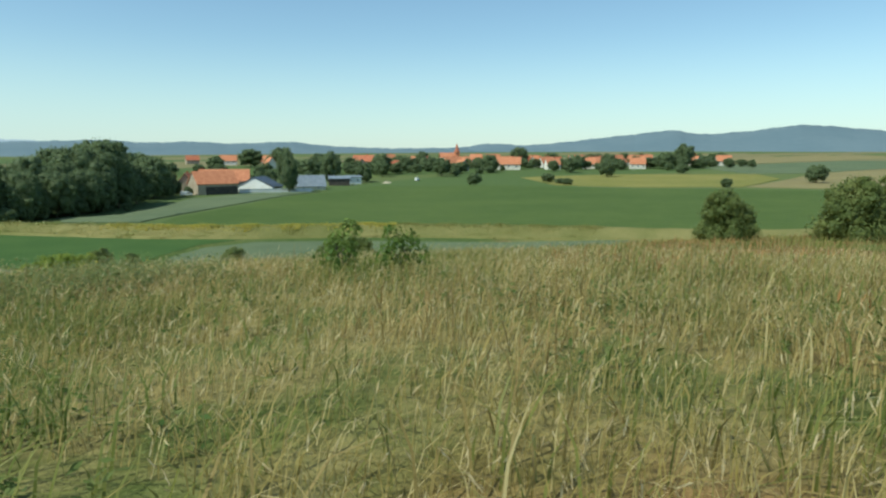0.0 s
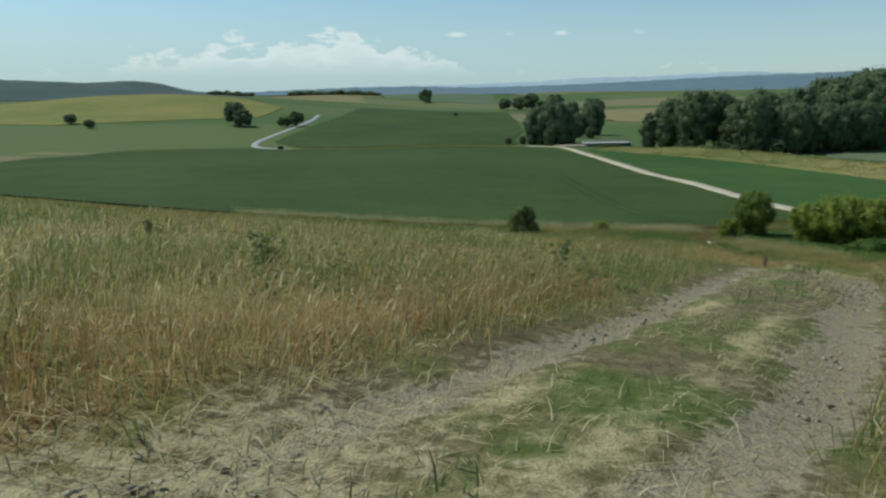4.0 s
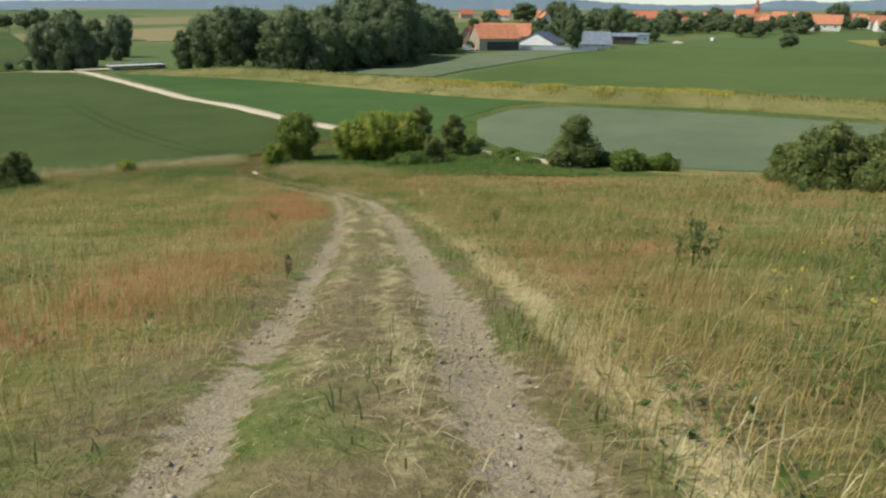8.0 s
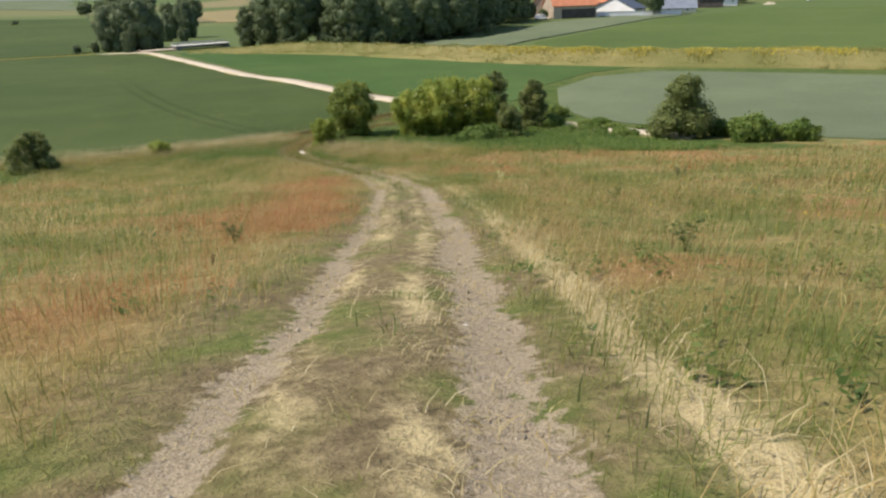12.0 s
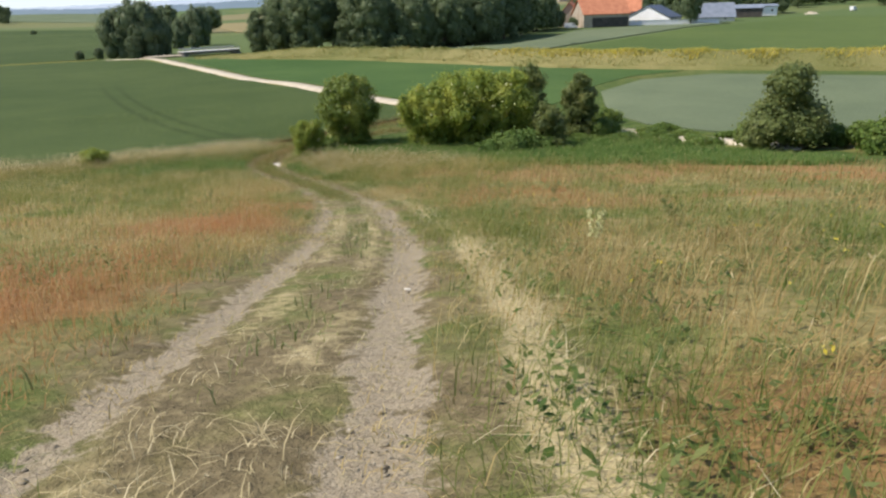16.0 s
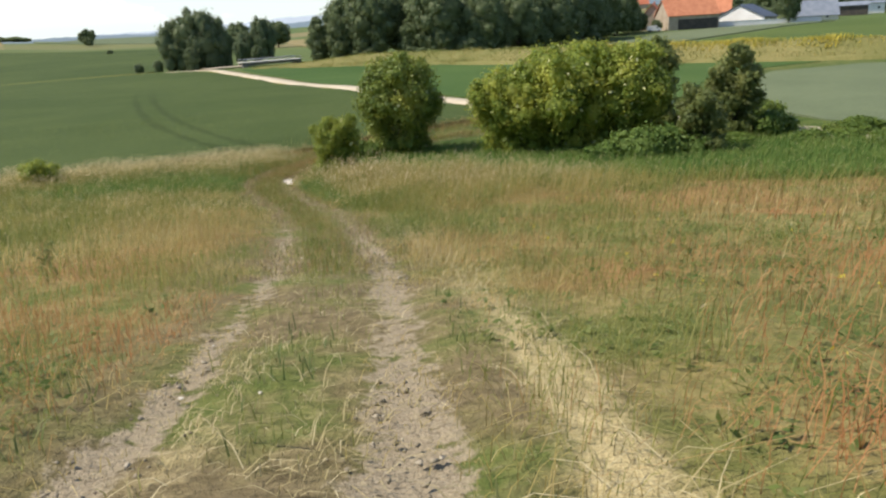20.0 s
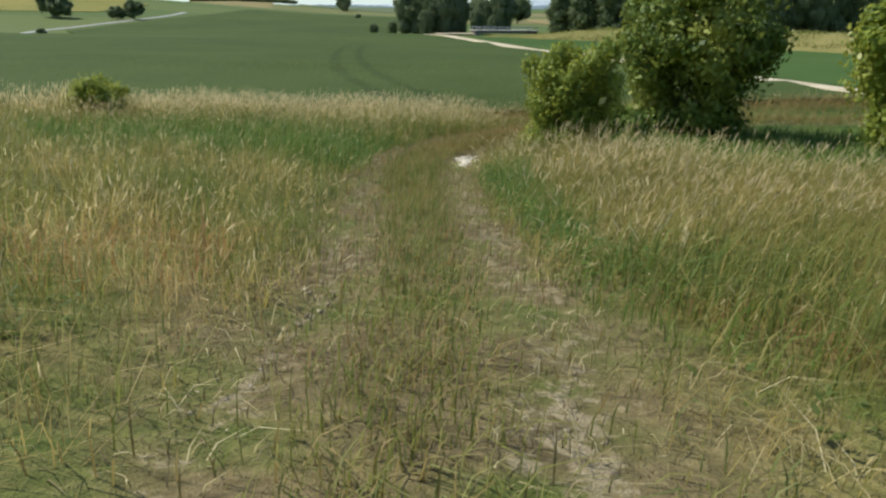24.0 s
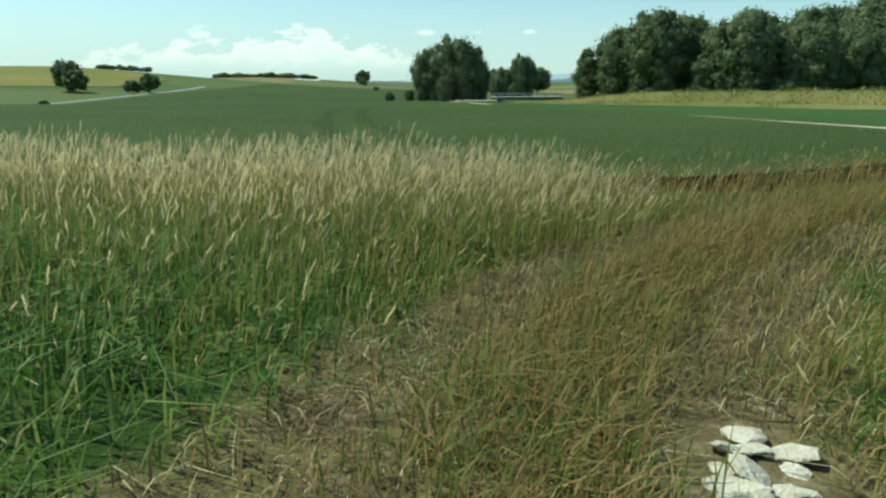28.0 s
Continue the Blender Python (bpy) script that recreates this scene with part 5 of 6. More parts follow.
# where the meadow ends along the crop
def rim_of(x):
    return np.interp(x, (-38, -20, 0, 14, 22, 26, 30, 40), (82, 84.4, 85.2, 86.2, 87.2, 89, 91.8, 96))


# how tall it grows: short by the upper track, breast high at the foot of the slope
def growth(x, y):
    return (0.35 + 0.10 * wobble(x, y, 2.1) + 0.14 * wobble(x, y, 0.75, 6) + 0.16 * sstep(52, 66, y) + 0.10 * (1 - sstep(-6, 3, y)))


for band, (near, far, count, wide) in enumerate(((1.2, 3.2, 110000, 0.006), (3.0, 8.0, 120000, 0.009), (7.5, 20.0, 90000, 0.018))):
    x, y, o, s = along_track(count, near, far, 0, 108)
    tone = 1.1 * wobble(x, y, 2.6, 1) + 0.8 * wobble(x, y, 0.9, 4) + 0.28 * rng.normal(size=len(x)) + np.where(o > 3.2, 0.12, 0.0) - np.where(o < -5, 0.1, 0.0)
    redness = 0.75 * wobble(x, y, 4.2, 7) + 0.35 * wobble(x, y, 1.4, 2) - 0.15
    redness = redness + 1.35 * np.exp(-((o + 2.9) / 1.9) ** 2) * sstep(12, 20, y) * (1 - sstep(50, 58, y)) - np.where(o < -6, 0.45, 0.0)
    redness = redness + 0.45 * np.exp(-((o - 9) / 6) ** 2) * np.exp(-((y - 54) / 8) ** 2) - np.where(o > 0, 0.45 * (1 - sstep(34, 46, y)), 0.0)
    redness = redness - 1.2 * sstep(58, 66, y) - 2 * (1 - sstep(1.2, 1.5, np.abs(o))) * (o > 0)
    g = growth(x, y) * rng.uniform(0.4, 1.3, len(x)) * (0.55 + 0.45 * sstep(1.2, 2.6, np.abs(o)))
    low = y > 70
    bare = (clearing(x, y) > 0.4) | ((x > 24) & (x + y > 104 + 1.5 * wobble(x, y, 1.6))) | ((y > 67 + wobble(x, y, 1.1)) & (o > -17) & (o < 14))
    x, y, o, s, tone, redness, g, low = (v[~bare] for v in (x, y, o, s, tone, redness, g, low))
    kind = np.where(low, np.where(tone > np.where(y < 77, 0.15, 0.9), 0, 2), np.where(redness + 0.35 * wobble(x, y, 1.1, 2) + 0.25 * rng.normal(size=len(x)) > np.where(o < 0, 0.5, 0.75), 1, np.where(tone > 0.1, 0, 2)))
    kind = np.where((kind == 0) & (rng.random(len(x)) < np.where(o > 2.4, 0.72, 0.3)), 3, kind)
    for k, (name, mat, label, head) in enumerate((("dry_grass", "grass_dry", "dry straw coloured meadow grass on the slope", "grass_head"), ("red_grass", "grass_red", "reddish sorrel and fescue in the meadow", None), ("green_grass", "grass_green", "green meadow grass and herbs", None), ("brown_grass", "grass_brown", "ripe brown meadow grass on the slope", None))):
        m = kind == k
        sward(name, 100 + 10 * band + k, x[m], y[m], g[m], wide, 1.0, mat, label, head, 0.07 + 0.02 * band, 0.004 + 0.002 * band, 0.07)
# the dry crown of the hill
x, y = scatter(rng, (-9, -17), (22, 9), 115000)
o, s = beside(x, y)
keep = (np.abs(o) > 1.2) & (rng.random(len(x)) > 1.3 * clearing(x, y)) & (np.hypot(x - 0.2, y + 11) > 1.2)
x, y = x[keep], y[keep]
weedy = np.maximum(np.exp(-(((x - 3.6) / 3.0) ** 2 + ((y + 2.6) / 2.0) ** 2) ** 2), 0.8 * np.exp(-(((x - 11.5) / 3.0) ** 2 + ((y + 3.0) / 1.6) ** 2) ** 2))
tone = 0.8 * wobble(x, y, 2.2, 3) + 0.5 * wobble(x, y, 0.8, 1) + 0.4 * rng.normal(size=len(x)) + 0.45 - 1.3 * weedy
clump = 1 + 0.25 * wobble(x, y, 1.2) + 0.3 * wobble(x, y, 0.45, 4)
for k, (m, name, mat, label, head) in enumerate(((tone > -0.1, "dry_grass", "grass_dry", "dense dry grass on the crown of the hill", "grass_head"), ((tone <= -0.1) & (tone > -0.5), "olive_grass", "grass_olive", "olive grass on the crown of the hill", None), ((tone <= -0.5) & (tone > -1.5), "green_grass", "grass_green", "green herbs among the dry grass", None), (tone <= -1.5, "red_grass", "grass_red", "reddish dry grass on the crown of the hill", None))):
    sward(name, 150 + k, x[m], y[m], rng.uniform(0.12, 0.42, m.sum()) * clump[m], 0.008, 1.0, mat, label, head, 0.09, 0.006, 0.34)
# tall tussocks in seed and a strip of sorrel behind the bare place at the top
x, y = scatter(rng, (-16, -10), (4, 10), 40000)
u, v = (x + 3.4) * 0.74 + (y + 1.6) * 0.67, -(x + 3.4) * 0.67 + (y + 1.6) * 0.74
o = np.abs(beside(x, y)[0])
keep = (v > 2.2 + 0.4 * wobble(x, y, 0.9)) & (v < 5.2) & (u < 3.2 + 0.8 * wobble(x, y, 1.3)) & (rng.random(len(x)) < 0.65 + 0.5 * wobble(x, y, 0.8, 3)) & (o > 1.6)
sward("tall_grass", 155, x[keep], y[keep], rng.uniform(0.35, 0.8, keep.sum()), 0.008, 0.8, "grass_olive", "tall yellow green tussocks at the top of the slope", "grass_head", 0.12, 0.006, 0.35)
keep = (v > 1.7) & (v < 3.4 + 0.5 * wobble(x, y, 1.0)) & (u > 0.8) & (u < 8.5) & (o > 1.5)
sward("red_grass", 156, x[keep], y[keep], rng.uniform(0.15, 0.42, keep.sum()), 0.008, 0.9, "grass_red", "strip of reddish sorrel beside the bare place")
# a pale tussock in seed on the upper slope
x, y = rng.normal(-1.50, 0.55, 1500), rng.normal(26.50, 0.45, 1500)
sward("tussock", 157, x, y, rng.uniform(0.3, 0.7, len(x)), 0.008, 0.9, "grass_dry", "pale tussock of seeding grass on the upper slope", "grass_head", 0.13, 0.008, 0.5)
# the wide slope on both sides, further off
x, y = scatter(rng, (-34, -22), (58, 96), 90000)
o, s = beside(x, y)
keep = (np.abs(o) > 16) & (y < rim_of(x)) & (x + y < 106)
x, y = x[keep], y[keep]
tone = wobble(x, y, 3.2, 1) + 0.5 * rng.normal(size=len(x))
redness = wobble(x, y, 5.0, 7)
g = growth(x, y) * rng.uniform(0.6, 1.2, len(x))
for k, (m, name, mat, label) in enumerate((((redness > 0.5) & (y < 66), "red_grass", "grass_red", "reddish grass far over the slope"), ((redness <= 0.5) & (tone > 0.1) & (y < 72), "dry_grass", "grass_brown", "ripe brown grass far over the slope"), (((redness <= 0.5) & (tone <= 0.1)) | (y >= 72), "green_grass", "grass_green", "green grass far over the slope"))):
    sward(name, 200 + k, x[m], y[m], g[m], 0.03, 0.7, mat, label)

# short worn growth between the ruts, and the thin cut hay along the track
x, y, o, s = along_track(16000, 0.0, 0.5, 0, 108)
keep = rng.random(len(x)) < 0.25 + 0.75 * sstep(74, 86, s) + 0.3 * wobble(x, y, 0.9)
x, y, s = x[keep], y[keep], s[keep]
sward("track_grass", 301, x, y, rng.uniform(0.05, 0.16, len(x)) * (1 + 1.2 * sstep(70, 84, s)), 0.007, 0.6, "grass_green", "short worn grass between the ruts")
x, y, o, s = along_track(26000, 0.0, 0.6, 16, 80)
keep = rng.random(len(x)) < 0.45 * np.maximum(np.exp(-((o + 0.38) / 0.2) ** 2), np.exp(-((o - 0.3) / 0.18) ** 2)) + 0.1 + 0.45 * wobble(x, y, 0.6)
x, y = x[keep], y[keep]
sward("track_hay", 302, x, y, rng.uniform(0.05, 0.14, len(x)), 0.007, 1.6, "hay", "flattened dry hay between the ruts")
x, y, o, s = along_track(36000, 1.2, 2.5, 14, 90)
m = (o > 0) & (rng.random(len(x)) < 0.62 * np.exp(-((o - 1.85) / 0.26) ** 2))
sward("hay_swath", 303, x[m], y[m], rng.uniform(0.08, 0.26, m.sum()), 0.008, 2.0, "hay", "pale dry hay lying along the track")
x, y, o, s = along_track(9000, 0.3, 2.9, 70, 87)
keep = (o > 0.2) & (wobble(x, y, 0.8, 7) + 0.6 * wobble(x, y, 2.0, 1) > 0.25)
sward("hay_swath", 306, x[keep], y[keep], rng.uniform(0.04, 0.14, keep.sum()), 0.008, 2.2, "hay", "scattered dry hay over the lower track")
x, y = scatter(rng, (-9, -7), (3, 4), 16000)
keep = clearing(x, y) > 0.3
x, y = x[keep], y[keep]
sward("hay_swath", 304, x, y, rng.uniform(0.05, 0.16, len(x)), 0.008, 2.0, "hay", "pale flattened hay where the track begins")

x, y, o, s = along_track(26000, 0.45, 1.3, 20, 84)
keep = rng.random(len(x)) < 0.45 + 0.4 * wobble(x, y, 0.7)
sward("rut_grass", 305, x[keep], y[keep], rng.uniform(0.02, 0.09, keep.sum()), 0.006, 1.4, "grass_dry", "short dry stalks and crumbs of hay in the ruts")

# the foot of the slope: mixed olive growth, a lush hollow before the bend, tall seeding grass along the crop
x, y = scatter(rng, (3, 65), (37, 92), 190000)
o, s = beside(x, y)
keep = (y > 66.5 + wobble(x, y, 1.1)) & (y < rim_of(x)) & ((x < 24) | (x + y < 104 + 1.2 * wobble(x, y, 1.4, 3))) & (rng.random(len(x)) < 0.82 + 0.3 * wobble(x, y, 0.8, 5)) & (np.abs(o) > 1.05 + 0.15 * wobble(x, y, 0.8)) & (np.hypot(x - 24.5, y - 79.6) > 0.7) & (rng.random(len(x)) < 1.0 - 0.45 * sstep(5, 13, np.abs(o)))
x, y, o = x[keep], y[keep], o[keep]
hollow = 1.25 - np.hypot((x - 17.2) / 5.2, (y - 79.8) / 3.3) + 0.3 * wobble(x, y, 1.2)
edge = (1 - np.abs(o - 1.65) / 0.5) * sstep(68, 71, y) * (1 - sstep(76, 78.5, y)) + 0.3 * wobble(x, y, 0.8)
deep = (rng.random(len(x)) < np.clip(2.2 * hollow, 0, 0.82)) & (o < 0) | (rng.random(len(x)) < np.clip(1.8 * edge, 0, 0.8)) & (o > 0)
tone = wobble(x, y, 1.7, 4) + 0.5 * wobble(x, y, 0.6, 2) + 0.6 * rng.normal(size=len(x)) - np.where(o < 0, 0.3, 0.0)
tall = (0.36 + 0.30 * sstep(1.5, 3.0, o) + 0.10 * sstep(1.4, 3.0, -o) + 0.10 * wobble(x, y, 1.5) + 0.06 * wobble(x, y, 0.5, 3)) * rng.uniform(0.5, 1.35, len(x)) * (0.6 + 0.4 * sstep(1.1, 2.0, np.abs(o)))
sorrel = ~deep & (o < -1.6) & (np.hypot((x - 19.2) / 1.2, (y - 67.9) / 1.0) + 0.25 * rng.normal(size=len(x)) < 1) & (rng.random(len(x)) < 0.55)
dry, green = ~deep & ~sorrel & (tone > 0.75), ~deep & ~sorrel & (tone < -0.6)
olive = ~deep & ~dry & ~green & ~sorrel
sward("red_grass", 309, x[sorrel], y[sorrel], tall[sorrel], 0.009, 0.9, "grass_red", "reddish brown tuft of sorrel in the grass")
sward("olive_grass", 310, x[olive], y[olive], tall[olive], 0.011, 0.95, "grass_olive", "leaning yellowish olive grass at the foot of the slope", "grass_head", 0.10, 0.006, 0.12)
sward("dry_grass", 311, x[dry], y[dry], tall[dry] * 1.15, 0.009, 0.8, "grass_dry", "dry grass in seed at the foot of the slope", "grass_head", 0.12, 0.007, 0.4)
sward("green_grass", 312, x[green], y[green], tall[green], 0.012, 0.8, "grass_green", "green grass at the foot of the slope")
sward("lush_grass", 313, x[deep], y[deep], np.minimum(tall[deep], 0.55) * 1.1 + 0.06, 0.014, 0.7, "grass_lush", "lush deep green grass and herbs beside the track", "grass_head", 0.09, 0.006, 0.04)
x, y = scatter(rng, (-34, 76), (10, 90), 80000)
keep = (y > rim_of(x) - 4.6 + 1.6 * sstep(6, -4, x) + 0.8 * wobble(x, y, 1.8)) & (y < rim_of(x) + 0.5 + 0.5 * wobble(x, y, 1.7)) & (rng.random(len(x)) < 0.8 + 0.2 * wobble(x, y, 0.6))
x, y = x[keep], y[keep]
tall = rng.uniform(0.45, 1.0, len(x)) * (1 + 0.2 * wobble(x, y, 1.4))
under = rng.random(len(x)) < 0.35
sward("tall_grass", 314, x[~under], y[~under], tall[~under], 0.006, 0.5, "grass_dry", "tall pale grass in seed along the crop", "grass_head", 0.15, 0.009, 0.9)
sward("tall_grass", 316, x[under], y[under], tall[under] * 0.7, 0.010, 0.5, "grass_olive", "green undergrowth of the tall grass along the crop")
# the breast-high stand in the bend: green below, pale plumes above, thinning towards the lush hollow
x, y = scatter(rng, (9, 78.5), (25, 93), 95000)
o, s = beside(x, y)
front = 81.6 + 0.5 * wobble(x, y, 1.6) + 0.12 * (20 - x)
back = rim_of(x) - 0.3 - 2.2 * sstep(20.5, 24, x) + 0.4 * wobble(x, y, 1.7)
into = sstep(-2.6, 1.8, y - front)
keep = (y > front - 2.6) & (y < back) & (o < -1.15 + 0.25 * wobble(x, y, 0.8)) & (rng.random(len(x)) < 0.12 + 0.88 * into)
x, y, o, into = x[keep], y[keep], o[keep], into[keep]
tall = (0.56 + 0.33 * into) * (1 - 0.35 * sstep(21.4, 23.6, x)) * rng.uniform(0.66, 1.1, len(x)) * (1 + 0.07 * wobble(x, y, 1.1) + 0.08 * wobble(x, y, 0.45, 2)) * (0.72 + 0.28 * sstep(1.0, 2.6, -o))
kind = rng.random(len(x))
plume, leafy = kind < 0.04 + 0.36 * into ** 1.5 * sstep(23.6, 21.6, x), kind > 0.62
sward("tall_grass", 331, x[plume], y[plume], tall[plume], 0.006, 0.42, "grass_dry", "breast-high pale grass in plume in the bend of the track", "grass_head", 0.155, 0.006, 0.95)
sward("tall_grass", 332, x[leafy], y[leafy], tall[leafy] * 0.78, 0.012, 0.5, "grass_lush", "green leaves below the plumes of the tall grass")
rest = ~plume & ~leafy
sward("tall_grass", 333, x[rest], y[rest], tall[rest] * 0.86, 0.009, 0.5, "grass_olive", "yellow green stalks among the tall grass", "grass_head", 0.12, 0.007, 0.2)
# tall seeding grass that leans over beside the elder
x, y = scatter(rng, (22.3, 68.5), (34, 84), 52000)
o, s = beside(x, y)
into = sstep(1.5, 3.2, o + 0.3 * wobble(x, y, 0.9))
keep = (o > 1.5) & (np.hypot(x - 24.5, y - 79.6) > 0.7) & (y > 70 + wobble(x, y, 1.3)) & (x + y < 104.5 + wobble(x, y, 1.2)) & (rng.random(len(x)) < 0.3 + 0.7 * into) & (rng.random(len(x)) < 0.75 + 0.4 * wobble(x, y, 0.9, 3))
x, y, into = x[keep], y[keep], into[keep]
tall = (0.5 + 0.48 * into * sstep(70, 75, y)) * rng.uniform(0.7, 1.1, len(x)) * (1 + 0.1 * wobble(x, y, 0.8))
kind = rng.random(len(x))
dry = kind < 0.2
sward("tall_grass", 317, x[dry], y[dry], tall[dry], 0.006, 0.85, "grass_dry", "tall dry grass leaning over beside the elder", "grass_head", 0.18, 0.010, 0.9)
leafy = ~dry & (rng.random(len(x)) < 0.35)
sward("tall_grass", 336, x[leafy], y[leafy], tall[leafy] * 0.8, 0.011, 0.8, "grass_green", "green blades among the leaning grass beside the elder")
dry = dry | leafy
sward("tall_grass", 334, x[~dry], y[~dry], tall[~dry] * 0.85, 0.010, 0.85, "grass_olive", "golden olive grass leaning over beside the elder", "grass_head", 0.13, 0.007, 0.16)
x, y = scatter(rng, (21.5, 85), (40, 97), 15000)
o, s = beside(x, y)
keep = (y > rim_of(x) - 2.6 + 0.5 * wobble(x, y, 1.2)) & (y < rim_of(x) + 0.5) & (o < -1.2)
sward("olive_grass", 335, x[keep], y[keep], rng.uniform(0.4, 0.8, keep.sum()), 0.012, 0.7, "grass_brown", "rough brown grass between the track and the crop", "grass_head", 0.12, 0.008, 0.15)
# matted grass that closes over the track
x, y, o, s = along_track(64000, 0.0, 1.25, 80, 125)
mid = np.exp(-(o / 0.42) ** 4)
keep = (rng.random(len(x)) < 0.35 + 0.4 * sstep(84, 92, s) + 0.6 * mid * sstep(78, 86, s)) & (np.hypot((x - 21.93) / 0.42, (y - 77.75) / 1.35) > 1 + 0.25 * wobble(x, y, 0.3))
x, y, o, mid, s = x[keep], y[keep], o[keep], mid[keep], s[keep]
long = 1 + 1.3 * sstep(102, 110, s)
centre = rng.random(len(x)) < 0.15 + 0.75 * mid
pale = ~centre & (rng.random(len(x)) < 0.22)
mossy = centre & (rng.random(len(x)) < 0.6 * (1 - 0.55 * sstep(99, 103, s)))
sward("track_grass", 318, x[mossy], y[mossy], rng.uniform(0.08, 0.28, mossy.sum()) * long[mossy], 0.010, 0.8, "grass_green", "low green grass between the overgrown ruts")
centre = centre & ~mossy
sward("track_grass", 325, x[centre], y[centre], rng.uniform(0.08, 0.30, centre.sum()) * long[centre], 0.010, 0.8, "grass_brown", "low brown and olive grass between the overgrown ruts")
centre = centre | mossy
sward("track_grass", 319, x[pale], y[pale], rng.uniform(0.04, 0.14, pale.sum()) * long[pale], 0.008, 1.6, "hay", "flattened straw in the overgrown ruts")
rest = ~centre & ~pale
sward("track_grass", 323, x[rest], y[rest], rng.uniform(0.04, 0.13, rest.sum()) * np.minimum(long[rest], 1.4), 0.008, 1.4, "dock", "brown flattened stalks in the overgrown ruts")
x, y = scatter(rng, (24, 57), (50, 87), 70000)
keep = (x + y > 104 + 1.2 * wobble(x, y, 1.6)) & (y < 85) & (x > 25.5) & (np.hypot(x - 24.4, y - 79.3) > 0.9)
x, y = x[keep], y[keep]
sward("lush_grass", 315, x, y, rng.uniform(0.3, 0.55, len(x)), 0.025, 0.6, "grass_lush", "lush green growth round the elders", "grass_head", 0.1, 0.012, 0.02)
# dry grass on the stream bank, with yellow flowers
x, y = scatter(rng, (26, 56), (146, 232), 240000)
o, s = beside(x, y, BANK)
keep = (o > -10) & (o < 6.0 + 0.5 * wobble(x, y, 3.0))
x, y, o, s = x[keep], y[keep], o[keep], s[keep]
green = wobble(x, y, 6.0, 2) + 0.6 * rng.normal(size=len(x)) < 0.0
h = rng.uniform(0.6, 1.05, len(x)) * (1 + 0.25 * wobble(x, y, 3.5)) * (0.3 + 0.7 * sstep(30, 54, x))
sward("bank_grass", 320, x[~green], y[~green], h[~green], 0.09, 0.4, "grass_olive", "dry rank grass on the stream bank")
sward("bank_grass", 322, x[green], y[green], h[green], 0.09, 0.4, "grass_green", "green rank grass and nettles on the stream bank")
drift = (o > -6) & (o < 3) & (s > 88) & (s < 158) & (rng.random(len(x)) < 0.68 + 0.5 * wobble(x, y, 4.0, 3))
umbel = (o > -5) & (o < 1) & (s > 42) & (s < 84) & (rng.random(len(x)) < 0.14 + 0.3 * wobble(x, y, 3.0, 6))
sward("cream_umbels", 324, x[umbel], y[umbel], h[umbel] + 0.2, 0.11, 0.4, "flower", "cream flowering umbels on the bank")
sward("yellow_flowers", 321, x[drift], y[drift], h[drift] + 0.15, 0.12, 0.4, "yellow", "drift of yellow flowers on the bank")
x, y, o, s = along_track(700, 2.6, 9.0, 20, 90)
m = o > 0
fv, ft = leaves_on(rng, np.stack([x[m], y[m], ground(x[m], y[m]) + 0.42, np.full(m.sum(), 0.03)], 1), 900, 0.02)
tagged(put("yellow_flowers", big_mesh("yellow_flowers", fv, ft, M["yellow"])), "small scattered yellow flowers in the meadow", "flowers", kind="stuff")

# the ragged top of the near crop
x, y = scatter(rng, (-40, 86), (34, 112), 42000)
keep = y > rim_of(x) + 0.3 * wobble(x, y, 1.3)
x, y = x[keep], y[keep]
sward("crop_leaves", 330, x, y, rng.uniform(0.55, 0.78, len(x)) * (0.45 + 0.55 * sstep(0.2, 2.6, y - rim_of(x))), 0.03, 0.3, "weed", "green blades standing at the crop's edge")


def weed(seed, tall, leaf, label):
    """A coarse herb: a branching stem with clustered leaves."""
    r = np.random.default_rng(seed)
    thing = tagged(new("weed_plant"), label, "weed", "tall weeds")
    bm = bmesh.new()
    lobes = []
    for k in range(5):
        end = (0.3 * tall * r.normal() * 0.7, 0.3 * tall * r.normal() * 0.7, tall * r.uniform(0.7, 1.0))
        limb(bm, [(0, 0, -0.05), (end[0] * 0.3, end[1] * 0.3, end[2] * 0.5), end], 0.012, 0.004, 5)
        lobes += [(end[0] * f, end[1] * f, end[2] * f, 0.10 * tall) for f in (0.45, 0.72, 1.0)]
    part("stem", bm, M[leaf], thing)
    v, t = leaves_on(r, lobes, 300, 0.04)
    put("leaves", big_mesh("leaves", v, t, M[leaf]), thing)
    return thing


dock, thistle = weed(81, 0.55, "dock", "dried grey brown dock plant in the grass"), weed(82, 0.7, "weed", "bushy grey green weed in the grass")
stand(dock, 6.6, 17.5, 0, 0.6)
stand(thistle, 11.6, 14.6)
stand(weed(83, 0.8, "flower", "tall weed with a pale cream seed plume"), 20.60, 39.60, 0, 0.55, 0.8)
for n, (x, y, s) in enumerate([(9.4, 27.6, 0.5), (3.4, 11.8, 0.6), (14.8, 33.0, 0.4), (-6.0, 9.0, 1.0)]):
    if abs(beside([x], [y])[0][0]) > 1.8:
        copy_thing(dock, place(dock, x, y, 77 * n, s))
